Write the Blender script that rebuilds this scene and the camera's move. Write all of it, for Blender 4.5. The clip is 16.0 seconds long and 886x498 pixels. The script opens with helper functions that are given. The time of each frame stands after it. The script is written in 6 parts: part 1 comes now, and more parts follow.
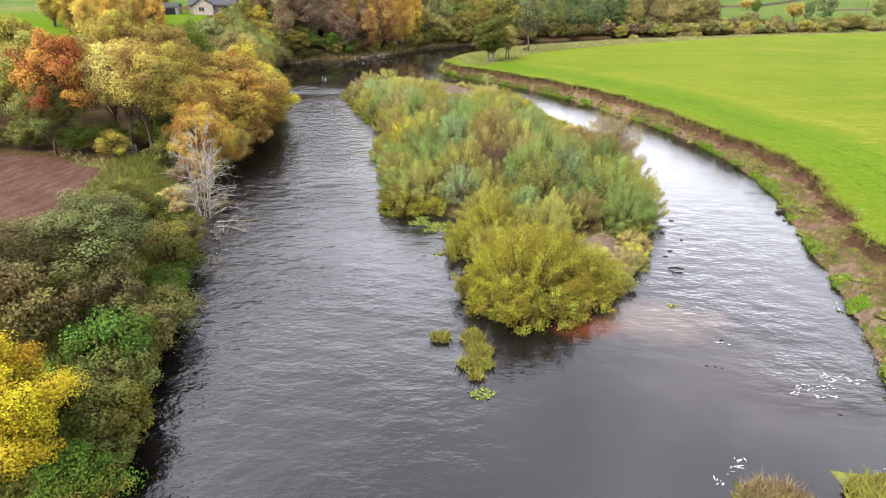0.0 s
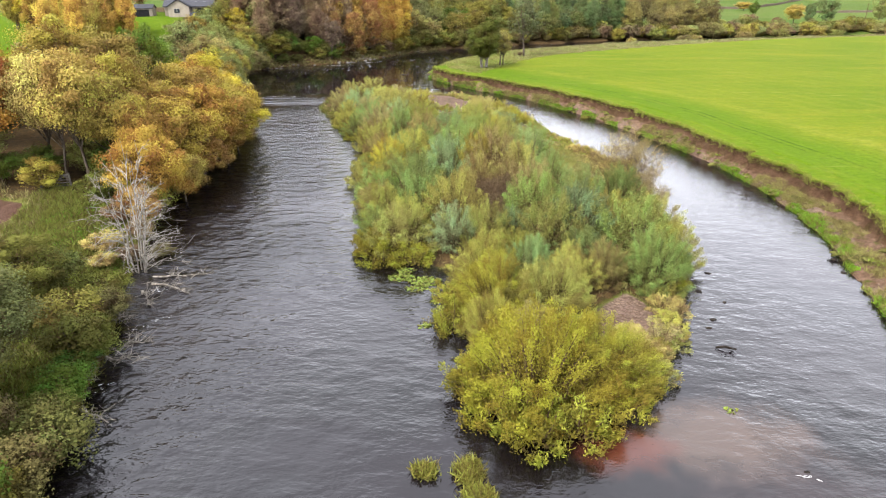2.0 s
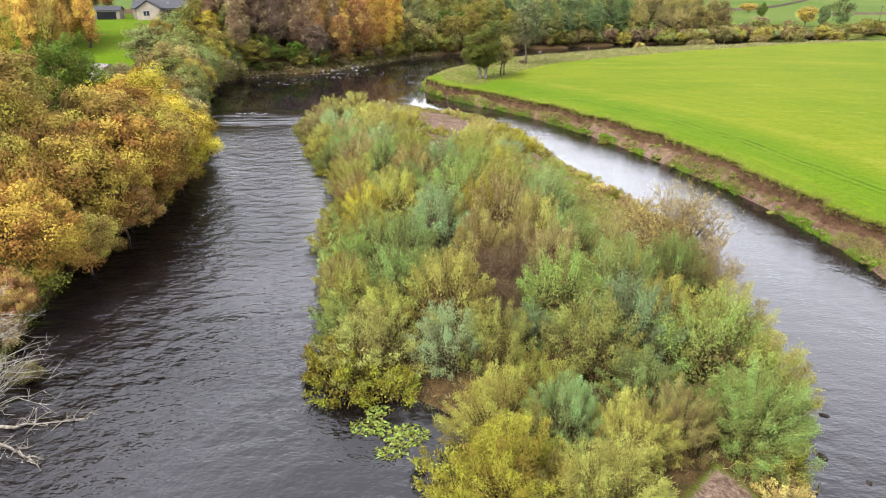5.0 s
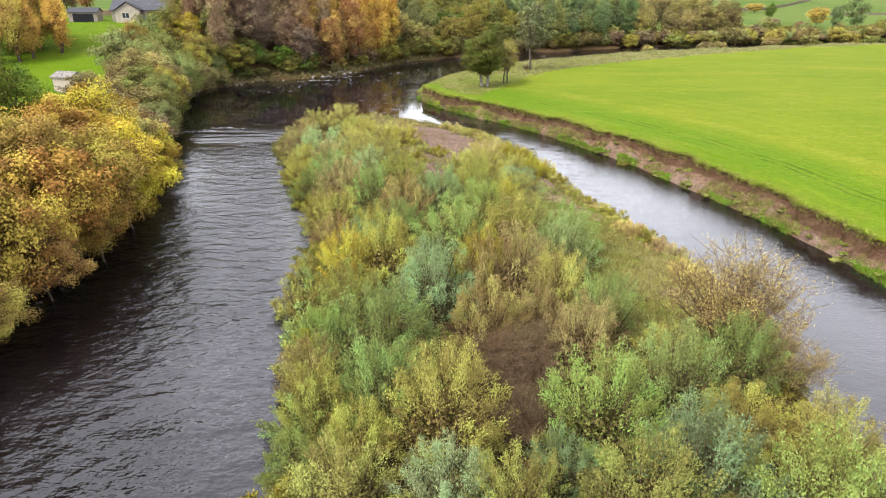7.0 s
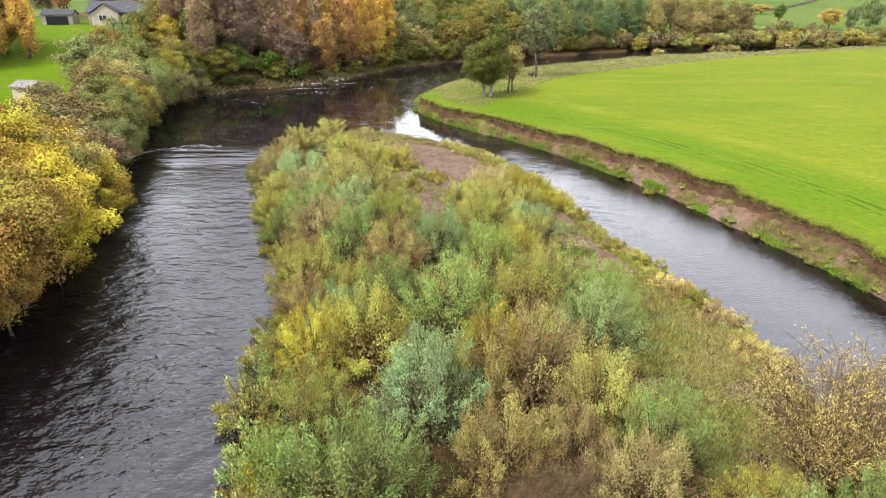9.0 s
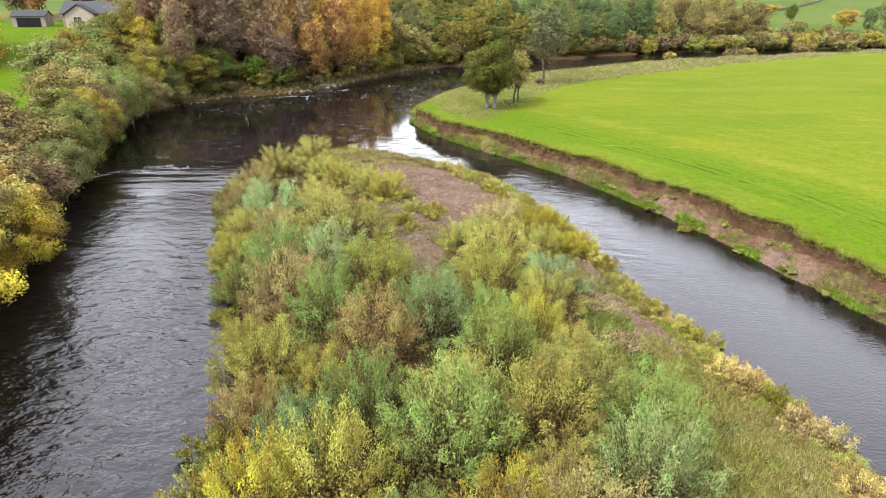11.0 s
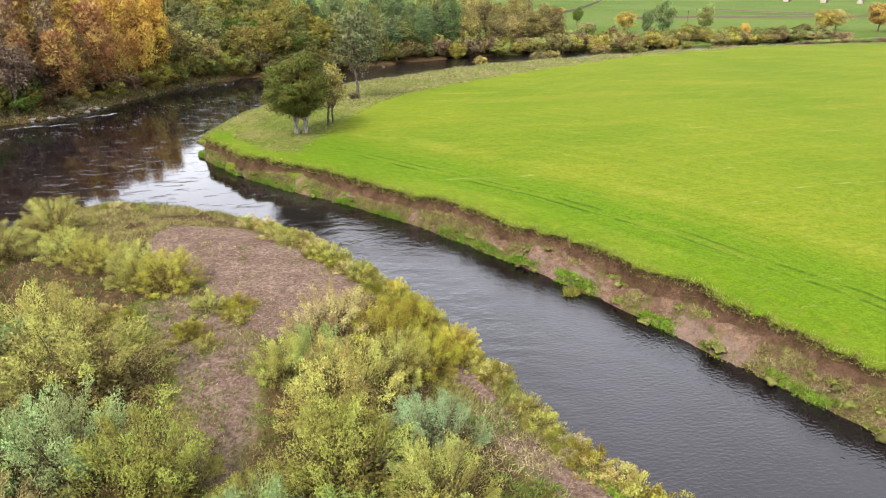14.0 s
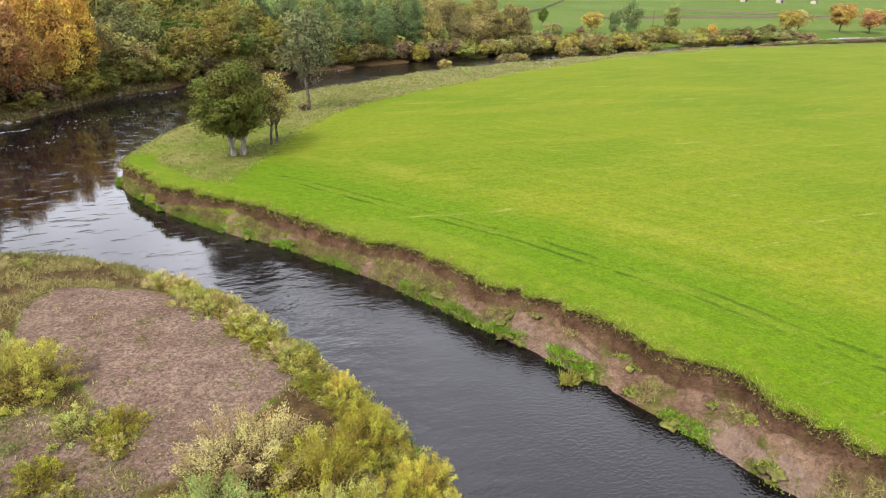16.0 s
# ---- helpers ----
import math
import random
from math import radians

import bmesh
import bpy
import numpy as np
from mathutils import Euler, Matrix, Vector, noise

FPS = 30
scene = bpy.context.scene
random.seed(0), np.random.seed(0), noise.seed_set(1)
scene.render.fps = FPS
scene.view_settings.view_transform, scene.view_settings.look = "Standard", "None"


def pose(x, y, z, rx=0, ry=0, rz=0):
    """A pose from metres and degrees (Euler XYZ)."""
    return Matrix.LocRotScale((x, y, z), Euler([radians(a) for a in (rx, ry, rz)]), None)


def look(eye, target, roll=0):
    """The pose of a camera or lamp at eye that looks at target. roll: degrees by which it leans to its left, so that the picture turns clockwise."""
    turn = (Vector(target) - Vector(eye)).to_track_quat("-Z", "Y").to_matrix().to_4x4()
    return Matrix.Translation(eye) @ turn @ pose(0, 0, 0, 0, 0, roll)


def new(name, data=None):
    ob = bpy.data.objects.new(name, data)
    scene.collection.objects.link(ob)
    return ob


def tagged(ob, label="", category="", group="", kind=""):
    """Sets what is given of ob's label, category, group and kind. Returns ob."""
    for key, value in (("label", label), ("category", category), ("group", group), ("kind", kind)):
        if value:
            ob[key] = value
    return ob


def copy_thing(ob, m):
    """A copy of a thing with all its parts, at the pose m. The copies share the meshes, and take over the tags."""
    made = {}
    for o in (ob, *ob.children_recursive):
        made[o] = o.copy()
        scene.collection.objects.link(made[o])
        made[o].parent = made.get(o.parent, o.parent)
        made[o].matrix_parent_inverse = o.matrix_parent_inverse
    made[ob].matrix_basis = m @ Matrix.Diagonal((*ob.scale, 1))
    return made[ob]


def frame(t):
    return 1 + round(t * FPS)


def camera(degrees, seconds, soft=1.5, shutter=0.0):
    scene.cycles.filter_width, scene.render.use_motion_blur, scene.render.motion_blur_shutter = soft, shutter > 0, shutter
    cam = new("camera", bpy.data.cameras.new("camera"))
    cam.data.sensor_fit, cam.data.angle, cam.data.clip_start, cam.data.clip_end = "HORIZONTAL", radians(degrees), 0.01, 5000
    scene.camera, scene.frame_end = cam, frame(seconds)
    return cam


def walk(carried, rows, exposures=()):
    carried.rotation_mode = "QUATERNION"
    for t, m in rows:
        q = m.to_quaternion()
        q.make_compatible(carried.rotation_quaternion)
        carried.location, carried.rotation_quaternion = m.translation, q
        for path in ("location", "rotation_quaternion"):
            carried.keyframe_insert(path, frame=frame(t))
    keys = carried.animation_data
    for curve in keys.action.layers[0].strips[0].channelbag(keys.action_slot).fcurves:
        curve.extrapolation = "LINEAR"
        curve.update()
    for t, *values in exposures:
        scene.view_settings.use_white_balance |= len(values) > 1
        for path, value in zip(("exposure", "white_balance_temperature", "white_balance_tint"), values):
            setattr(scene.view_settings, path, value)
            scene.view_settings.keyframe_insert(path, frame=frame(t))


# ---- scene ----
cam = camera(69.8, 16.0, soft=1.05)
METRES, EYE, TILT, LEAN, TURN = 84.0, 18.4, -22.6, 0.0, 0.0
ROWS = [
    (0.0, 0.0, 0.0, 0.0, 0.0, 0.0, -0.0),
    (0.5, 0.001, 0.0285, 0.0124, -0.28, 0.0, 0.09),
    (1.0, 0.002, 0.0574, 0.0244, -0.46, 0.02, 0.16),
    (1.5, 0.0028, 0.0862, 0.0365, -0.6, 0.02, 0.18),
    (2.0, 0.0038, 0.1149, 0.0489, -0.72, 0.03, 0.2),
    (2.5, 0.0048, 0.1439, 0.0611, -0.83, 0.03, 0.22),
    (3.0, 0.0058, 0.1726, 0.0734, -0.9, 0.04, 0.22),
    (3.5, 0.0067, 0.2013, 0.0856, -0.97, 0.04, 0.24),
    (4.0, 0.0076, 0.23, 0.0978, -1.03, 0.05, 0.24),
    (6.5, 0.0127, 0.3718, 0.1591, -1.19, -0.01, 0.28),
    (7.0, 0.0135, 0.4007, 0.1712, -1.21, -0.0, 0.3),
    (7.5, 0.0143, 0.4295, 0.1832, -1.25, 0.0, 0.31),
    (8.0, 0.0151, 0.4585, 0.1952, -1.26, 0.01, 0.32),
    (8.5, 0.0158, 0.4875, 0.2072, -1.28, 0.03, 0.33),
    (9.0, 0.0168, 0.5167, 0.2189, -1.27, 0.05, 0.33),
    (11.5, 0.0237, 0.6601, 0.2777, -1.21, 0.02, 0.3),
    (12.0, 0.0249, 0.6895, 0.2892, -1.2, 0.05, 0.31),
    (12.5, 0.026, 0.7185, 0.3009, -1.2, 0.08, 0.32),
    (13.0, 0.027, 0.7473, 0.3126, -1.22, 0.1, 0.33),
    (13.2, 0.0284, 0.7589, 0.3172, -3.6, 0.07, 1.25),
    (13.5, 0.0306, 0.7763, 0.3242, -6.47, 0.02, 2.35),
    (13.8, 0.0335, 0.7943, 0.3312, -11.2, -0.3, 4.1),
    (14.0, 0.0354, 0.8063, 0.3359, -17.32, -0.76, 6.22),
    (14.5, 0.0453, 0.8333, 0.3471, -18.16, -0.83, 6.57),
    (15.0, 0.0558, 0.8607, 0.3584, -19.3, -1.01, 6.84),
    (15.5, 0.0674, 0.8874, 0.3695, -19.55, -1.07, 6.93),
    (16.0, 0.0791, 0.9142, 0.3806, -20.36, -1.18, 7.16),
]
walk(cam, [(t, pose(0, 0, EYE, TILT, LEAN, TURN) @ pose(METRES * x, METRES * y, METRES * z, 90 + pitch, roll, yaw)) for t, x, y, z, yaw, pitch, roll in ROWS],
     exposures=[(0.0, 2.22), (13.0, 2.22), (14.5, 2.06), (16.0, 1.98)])

# ---- light: a bright overcast sky with a veiled sun ----
SUN_HEIGHT, SUN_TURN = 50.0, 235.0   # degrees above the horizon, and clockwise from straight ahead
world = bpy.data.worlds.new("world")
scene.world = world
world.use_nodes = True
wt = world.node_tree
sky = wt.nodes.new("ShaderNodeTexSky")
sky.sky_type, sky.sun_disc = "NISHITA", False
sky.sun_elevation, sky.sun_rotation = radians(SUN_HEIGHT), radians(SUN_TURN)
sky.dust_density = 3.0
grey = wt.nodes.new("ShaderNodeHueSaturation")
grey.inputs["Saturation"].default_value = 0.2
wt.links.new(sky.outputs["Color"], grey.inputs["Color"])
cloud = wt.nodes.new("ShaderNodeMix")
cloud.data_type = "RGBA"
cloud.inputs[0].default_value = 0.42
cloud.inputs[7].default_value = (7.05, 7.1, 8.0, 1.0)   # an even cloud deck over the sky
wt.links.new(grey.outputs["Color"], cloud.inputs[6])
veil = wt.nodes.new("ShaderNodeTexNoise")
veil.inputs["Scale"].default_value, veil.inputs["Detail"].default_value = 3.5, 4.0
fold = wt.nodes.new("ShaderNodeMapRange")
for key, value in enumerate((0.3, 0.7, 0.72, 1.28), 1):
    fold.inputs[key].default_value = value
where = wt.nodes.new("ShaderNodeTexCoord")
wt.links.new(where.outputs["Generated"], veil.inputs["Vector"])
wt.links.new(veil.outputs[0], fold.inputs[0])
# thinner cloud, brighter, towards the horizon
up = wt.nodes.new("ShaderNodeSeparateXYZ")
wt.links.new(where.outputs["Generated"], up.inputs[0])
dome = wt.nodes.new("ShaderNodeMapRange")
for key, value in enumerate((0.0, 1.0, 1.14, 0.9), 1):
    dome.inputs[key].default_value = value
wt.links.new(up.outputs[2], dome.inputs[0])
shade = wt.nodes.new("ShaderNodeMath")
shade.operation = "MULTIPLY"
wt.links.new(fold.outputs[0], shade.inputs[0])
wt.links.new(dome.outputs[0], shade.inputs[1])
lit = wt.nodes.new("ShaderNodeVectorMath")
lit.operation = "SCALE"
wt.links.new(cloud.outputs[2], lit.inputs[0])
wt.links.new(shade.outputs[0], lit.inputs["Scale"])
wt.links.new(lit.outputs[0], wt.nodes["Background"].inputs["Color"])
wt.nodes["Background"].inputs["Strength"].default_value = 0.15
sun_lamp = new("sun", bpy.data.lights.new("sun", "SUN"))
sun_lamp.data.energy, sun_lamp.data.angle, sun_lamp.data.color = 1.7, radians(16), (1.0, 0.95, 0.88)
a, b = radians(SUN_TURN), radians(SUN_HEIGHT)
sun_lamp.matrix_world = look((60 * math.sin(a) * math.cos(b), 60 * math.cos(a) * math.cos(b), 60 * math.sin(b)), (0, 0, 0))

rng = np.random.default_rng(11)


# ---- node helpers ----
def node(nt, kind, ins=None, **props):
    n = nt.nodes.new(kind)
    for key, value in props.items():
        setattr(n, key, value)
    for key, value in (ins or {}).items():
        if isinstance(value, bpy.types.NodeSocket):
            nt.links.new(value, n.inputs[key])
        else:
            n.inputs[key].default_value = value
    return n


def rgb(c):
    return (*c, 1.0) if len(c) == 3 else c


def mixed(nt, fac, one, two, how="MIX"):
    n = nt.nodes.new("ShaderNodeMix")
    n.data_type, n.blend_type = "RGBA", how
    for i, v in ((0, fac), (6, one), (7, two)):
        if isinstance(v, bpy.types.NodeSocket):
            nt.links.new(v, n.inputs[i])
        else:
            n.inputs[i].default_value = v if i == 0 else rgb(v)
    return n.outputs[2]


def maths(nt, how, one, two=0.0, clamp=False):
    n = nt.nodes.new("ShaderNodeMath")
    n.operation, n.use_clamp = how, clamp
    for i, v in enumerate((one, two)):
        if isinstance(v, bpy.types.NodeSocket):
            nt.links.new(v, n.inputs[i])
        else:
            n.inputs[i].default_value = v
    return n.outputs[0]


def ranged(nt, v, lo, hi, a=0.0, b=1.0):
    return node(nt, "ShaderNodeMapRange", {0: v, 1: lo, 2: hi, 3: a, 4: b}, interpolation_type="SMOOTHSTEP").outputs[0]


def noisy(nt, where, scale, detail=3.0, rough=0.55, stretch=None):
    if stretch:
        where = node(nt, "ShaderNodeMapping", {"Vector": where, "Scale": stretch[:3], "Rotation": (0, 0, radians(stretch[3]) if len(stretch) > 3 else 0)}).outputs[0]
    return node(nt, "ShaderNodeTexNoise", {"Vector": where, "Scale": scale, "Detail": detail, "Roughness": rough}).outputs[0]


def material(name, roughness=0.8):
    m = bpy.data.materials.new(name)
    m.use_nodes = True
    nt = m.node_tree
    bsdf = nt.nodes["Principled BSDF"]
    bsdf.inputs["Roughness"].default_value = roughness
    bsdf.inputs["Specular IOR Level"].default_value = 0.026
    return m, nt, bsdf, nt.nodes["Material Output"]


def place_of(nt):
    return node(nt, "ShaderNodeNewGeometry").outputs["Position"]


def bumped(nt, bsdf, height, strength, distance):
    b = node(nt, "ShaderNodeBump", {"Height": height, "Strength": strength, "Distance": distance})
    nt.links.new(b.outputs[0], bsdf.inputs["Normal"])


# ---- materials ----
def leaf_material(name, shine=0.5, through_light=0.25):
    """Leaves that take their hue from the object's colour, varied leaf by leaf and clump by clump."""
    m, nt, bsdf, out = material(name, shine)
    own = node(nt, "ShaderNodeObjectInfo")
    att = node(nt, "ShaderNodeAttribute", attribute_name="leaf")
    sep = node(nt, "ShaderNodeSeparateColor", {0: att.outputs["Color"]}).outputs
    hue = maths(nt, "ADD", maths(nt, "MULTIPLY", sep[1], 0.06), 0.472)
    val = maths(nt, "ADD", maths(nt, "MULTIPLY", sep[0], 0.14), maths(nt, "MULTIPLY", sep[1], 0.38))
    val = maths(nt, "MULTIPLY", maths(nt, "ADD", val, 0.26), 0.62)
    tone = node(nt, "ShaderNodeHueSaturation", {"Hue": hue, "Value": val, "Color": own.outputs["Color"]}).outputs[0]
    # low third tint gives dry brown; bushes and crowns also use it as shade
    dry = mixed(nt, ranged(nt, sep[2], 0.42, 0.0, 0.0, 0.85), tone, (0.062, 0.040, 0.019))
    nt.links.new(dry, bsdf.inputs["Base Color"])
    trans = node(nt, "ShaderNodeBsdfTranslucent", {"Color": dry})
    mix = node(nt, "ShaderNodeMixShader", {0: through_light, 1: bsdf.outputs[0], 2: trans.outputs[0]})
    nt.links.new(mix.outputs[0], out.inputs["Surface"])
    return m


def bark_material(name, light, dark, scale=6.0):
    m, nt, bsdf, out = material(name, 0.9)
    p = place_of(nt)
    n = noisy(nt, p, scale, 4, 0.6, (1, 1, 0.3))
    nt.links.new(mixed(nt, ranged(nt, n, 0.35, 0.65), dark, light), bsdf.inputs["Base Color"])
    bumped(nt, bsdf, n, 0.5, 0.03)
    return m


def field_colour(nt, p, off):
    """Short pasture: fresh green with yellower mown streaks; off is the way from the river's lip in hundreds of metres."""
    big = noisy(nt, p, 0.035, 3, 0.55)
    streak = noisy(nt, p, 0.12, 5, 0.65, (0.35, 1.6, 1, -8))
    swath = noisy(nt, p, 0.5, 3, 0.6, (0.12, 1.4, 1, -8))
    fine = noisy(nt, p, 1.1, 6, 0.8, (0.7, 1.2, 1, -8))
    c = mixed(nt, ranged(nt, big, 0.35, 0.65), (0.110, 0.168, 0.009), (0.146, 0.19, 0.012))
    c = mixed(nt, ranged(nt, streak, 0.50, 0.68, 0, 0.5), c, (0.215, 0.212, 0.022))
    c = mixed(nt, ranged(nt, swath, 0.48, 0.66, 0, 0.35), c, (0.20, 0.205, 0.016))
    # a greener headland strip along the river, a strawy turning line, and dark wheel tracks
    wander = maths(nt, "MULTIPLY", maths(nt, "SUBTRACT", noisy(nt, p, 0.09, 3), 0.5), 0.05)
    at = maths(nt, "ADD", off, wander)
    c = mixed(nt, ranged(nt, at, 0.13, 0.085, 0, 0.85), c, (0.094, 0.168, 0.007))
    dash = ranged(nt, noisy(nt, p, 0.3, 5, 0.7), 0.36, 0.6)
    straw = maths(nt, "MULTIPLY", ranged(nt, maths(nt, "ABSOLUTE", maths(nt, "SUBTRACT", at, 0.145)), 0.022, 0.004), ranged(nt, noisy(nt, p, 0.16, 5, 0.7), 0.4, 0.6))
    c = mixed(nt, maths(nt, "MULTIPLY", straw, 0.32), c, (0.27, 0.26, 0.04))
    for track in (0.058, 0.069):
        line = ranged(nt, maths(nt, "ABSOLUTE", maths(nt, "SUBTRACT", maths(nt, "ADD", off, maths(nt, "MULTIPLY", wander, 0.3)), track)), 0.0028, 0.0006)
        c = mixed(nt, maths(nt, "MULTIPLY", maths(nt, "MULTIPLY", line, dash), 0.85), c, (0.028, 0.075, 0.006))
    passes = maths(nt, "SINE", maths(nt, "ADD", maths(nt, "MULTIPLY", off, 460.0), maths(nt, "MULTIPLY", noisy(nt, p, 0.2, 3), 5.0)))
    passes = maths(nt, "MULTIPLY", ranged(nt, passes, 0.2, 1.0), maths(nt, "MULTIPLY", dash, ranged(nt, off, 0.16, 0.1)))
    c = mixed(nt, maths(nt, "MULTIPLY", passes, 0.3), c, (0.06, 0.125, 0.005))
    lines = maths(nt, "SINE", maths(nt, "ADD", maths(nt, "MULTIPLY", off, 175.0), maths(nt, "MULTIPLY", noisy(nt, p, 0.06, 3), 6.0)))
    c = mixed(nt, maths(nt, "MULTIPLY", ranged(nt, lines, -0.2, 1.0), maths(nt, "MULTIPLY", ranged(nt, noisy(nt, p, 0.12, 4, 0.7), 0.4, 0.65), 0.3)), c, (0.215, 0.225, 0.03))
    wisp = noisy(nt, p, 0.3, 4, 0.7, (0.3, 1.9, 1, -8))
    c = mixed(nt, ranged(nt, wisp, 0.62, 0.74, 0, 0.6), c, (0.32, 0.31, 0.10))
    c = mixed(nt, ranged(nt, fine, 0.42, 0.62, 0, 0.25), c, (0.078, 0.142, 0.003))
    grain = noisy(nt, p, 4.5, 3, 0.8)
    c = mixed(nt, ranged(nt, grain, 0.5, 0.68, 0, 0.22), c, (0.055, 0.10, 0.003))
    return mixed(nt, ranged(nt, grain, 0.48, 0.32, 0, 0.18), c, (0.24, 0.25, 0.03))


def rough_grass_colour(nt, p):
    big = noisy(nt, p, 0.16, 3, 0.6)
    mid = noisy(nt, p, 0.9, 4, 0.65)
    c = mixed(nt, ranged(nt, big, 0.35, 0.65), (0.115, 0.145, 0.022), (0.20, 0.175, 0.062))
    return mixed(nt, ranged(nt, mid, 0.38, 0.7, 0, 0.8), c, (0.082, 0.115, 0.012))


def grained(nt, p, c):
    """The fine mottle of blades, crumbs and shadowless specks at two scales."""
    a = ranged(nt, noisy(nt, p, 6.5, 4, 0.8), 0.3, 0.7, 0.38, 0.58)
    b = ranged(nt, noisy(nt, p, 1.7, 3, 0.7), 0.3, 0.7, 0.88, 1.11)
    return node(nt, "ShaderNodeHueSaturation", {"Value": maths(nt, "MULTIPLY", a, b), "Color": c}).outputs[0]


def ground_material():
    m, nt, bsdf, out = material("ground_cover", 0.95)
    bsdf.inputs["Specular IOR Level"].default_value = 0.02
    p = place_of(nt)
    zone = node(nt, "ShaderNodeAttribute", attribute_name="zone")
    z = node(nt, "ShaderNodeSeparateColor", {0: zone.outputs["Color"]}).outputs
    zone2 = node(nt, "ShaderNodeAttribute", attribute_name="zone2")
    y = node(nt, "ShaderNodeSeparateColor", {0: zone2.outputs["Color"]}).outputs
    ragged = maths(nt, "MULTIPLY", maths(nt, "SUBTRACT", noisy(nt, p, 0.8, 4, 0.7), 0.5), 0.9)
    c = rough_grass_colour(nt, p)
    litter = mixed(nt, ranged(nt, noisy(nt, p, 1.6, 4, 0.7), 0.35, 0.65), (0.052, 0.036, 0.018), (0.105, 0.066, 0.028))
    c = mixed(nt, ranged(nt, maths(nt, "ADD", y[0], ragged), 0.3, 0.7), c, litter)
    # far meadows, each parcel of its own green
    parcel = node(nt, "ShaderNodeTexVoronoi", {"Vector": p, "Scale": 0.012}).outputs["Color"]
    tone = node(nt, "ShaderNodeSeparateColor", {0: parcel}).outputs[0]
    meadow = mixed(nt, tone, (0.066, 0.121, 0.0165), (0.105, 0.154, 0.0275))
    meadow = mixed(nt, ranged(nt, noisy(nt, p, 0.09, 4, 0.6), 0.4, 0.7, 0, 0.5), meadow, (0.132, 0.143, 0.044))
    c = mixed(nt, y[1], c, meadow)
    field = field_colour(nt, p, y[2])
    c = mixed(nt, ranged(nt, maths(nt, "ADD", z[0], maths(nt, "MULTIPLY", ragged, 0.5)), 0.35, 0.65), c, field)
    soil_rows = maths(nt, "SINE", maths(nt, "MULTIPLY", node(nt, "ShaderNodeSeparateXYZ", {0: node(nt, "ShaderNodeMapping", {"Vector": p, "Rotation": (0, 0, radians(12))}).outputs[0]}).outputs[0], 5.2))
    soil = mixed(nt, ranged(nt, noisy(nt, p, 1.1, 4, 0.65, (1, 0.3, 1, 12)), 0.3, 0.7), (0.0853, 0.0451, 0.0319), (0.132, 0.0798, 0.0578))
    soil = mixed(nt, ranged(nt, soil_rows, -0.6, 1, 0, 0.35), soil, (0.066, 0.0358, 0.0248))
    c = mixed(nt, ranged(nt, maths(nt, "ADD", z[1], maths(nt, "MULTIPLY", ragged, 0.3)), 0.4, 0.6), c, soil)
    stones = node(nt, "ShaderNodeTexVoronoi", {"Vector": p, "Scale": 6.0}).outputs
    gravel = mixed(nt, ranged(nt, noisy(nt, p, 0.4, 4, 0.6), 0.35, 0.65), (0.16, 0.10, 0.066), (0.24, 0.162, 0.115))
    gravel = mixed(nt, 0.14, gravel, node(nt, "ShaderNodeHueSaturation", {"Saturation": 0.25, "Value": 0.25, "Color": stones["Color"]}).outputs[0])
    gravel = mixed(nt, ranged(nt, noisy(nt, p, 0.55, 4, 0.7), 0.56, 0.68, 0, 0.85), gravel, (0.132, 0.121, 0.0495))
    grain = noisy(nt, p, 5.0, 4, 0.8)
    gravel = mixed(nt, ranged(nt, grain, 0.42, 0.60, 0, 0.7), gravel, (0.062, 0.034, 0.024))
    gravel = mixed(nt, ranged(nt, noisy(nt, p, 7.0, 3, 0.8), 0.58, 0.68, 0, 0.7), gravel, (0.27, 0.20, 0.155))
    c = mixed(nt, ranged(nt, maths(nt, "ADD", z[2], maths(nt, "MULTIPLY", ragged, 0.7)), 0.35, 0.65), c, gravel)
    c = grained(nt, p, c)
    nt.links.new(c, bsdf.inputs["Base Color"])
    rough = maths(nt, "ADD", noisy(nt, p, 1.3, 5, 0.7), maths(nt, "MULTIPLY", stones["Distance"], 0.3))
    bumped(nt, bsdf, rough, 0.7, 0.18)
    return m


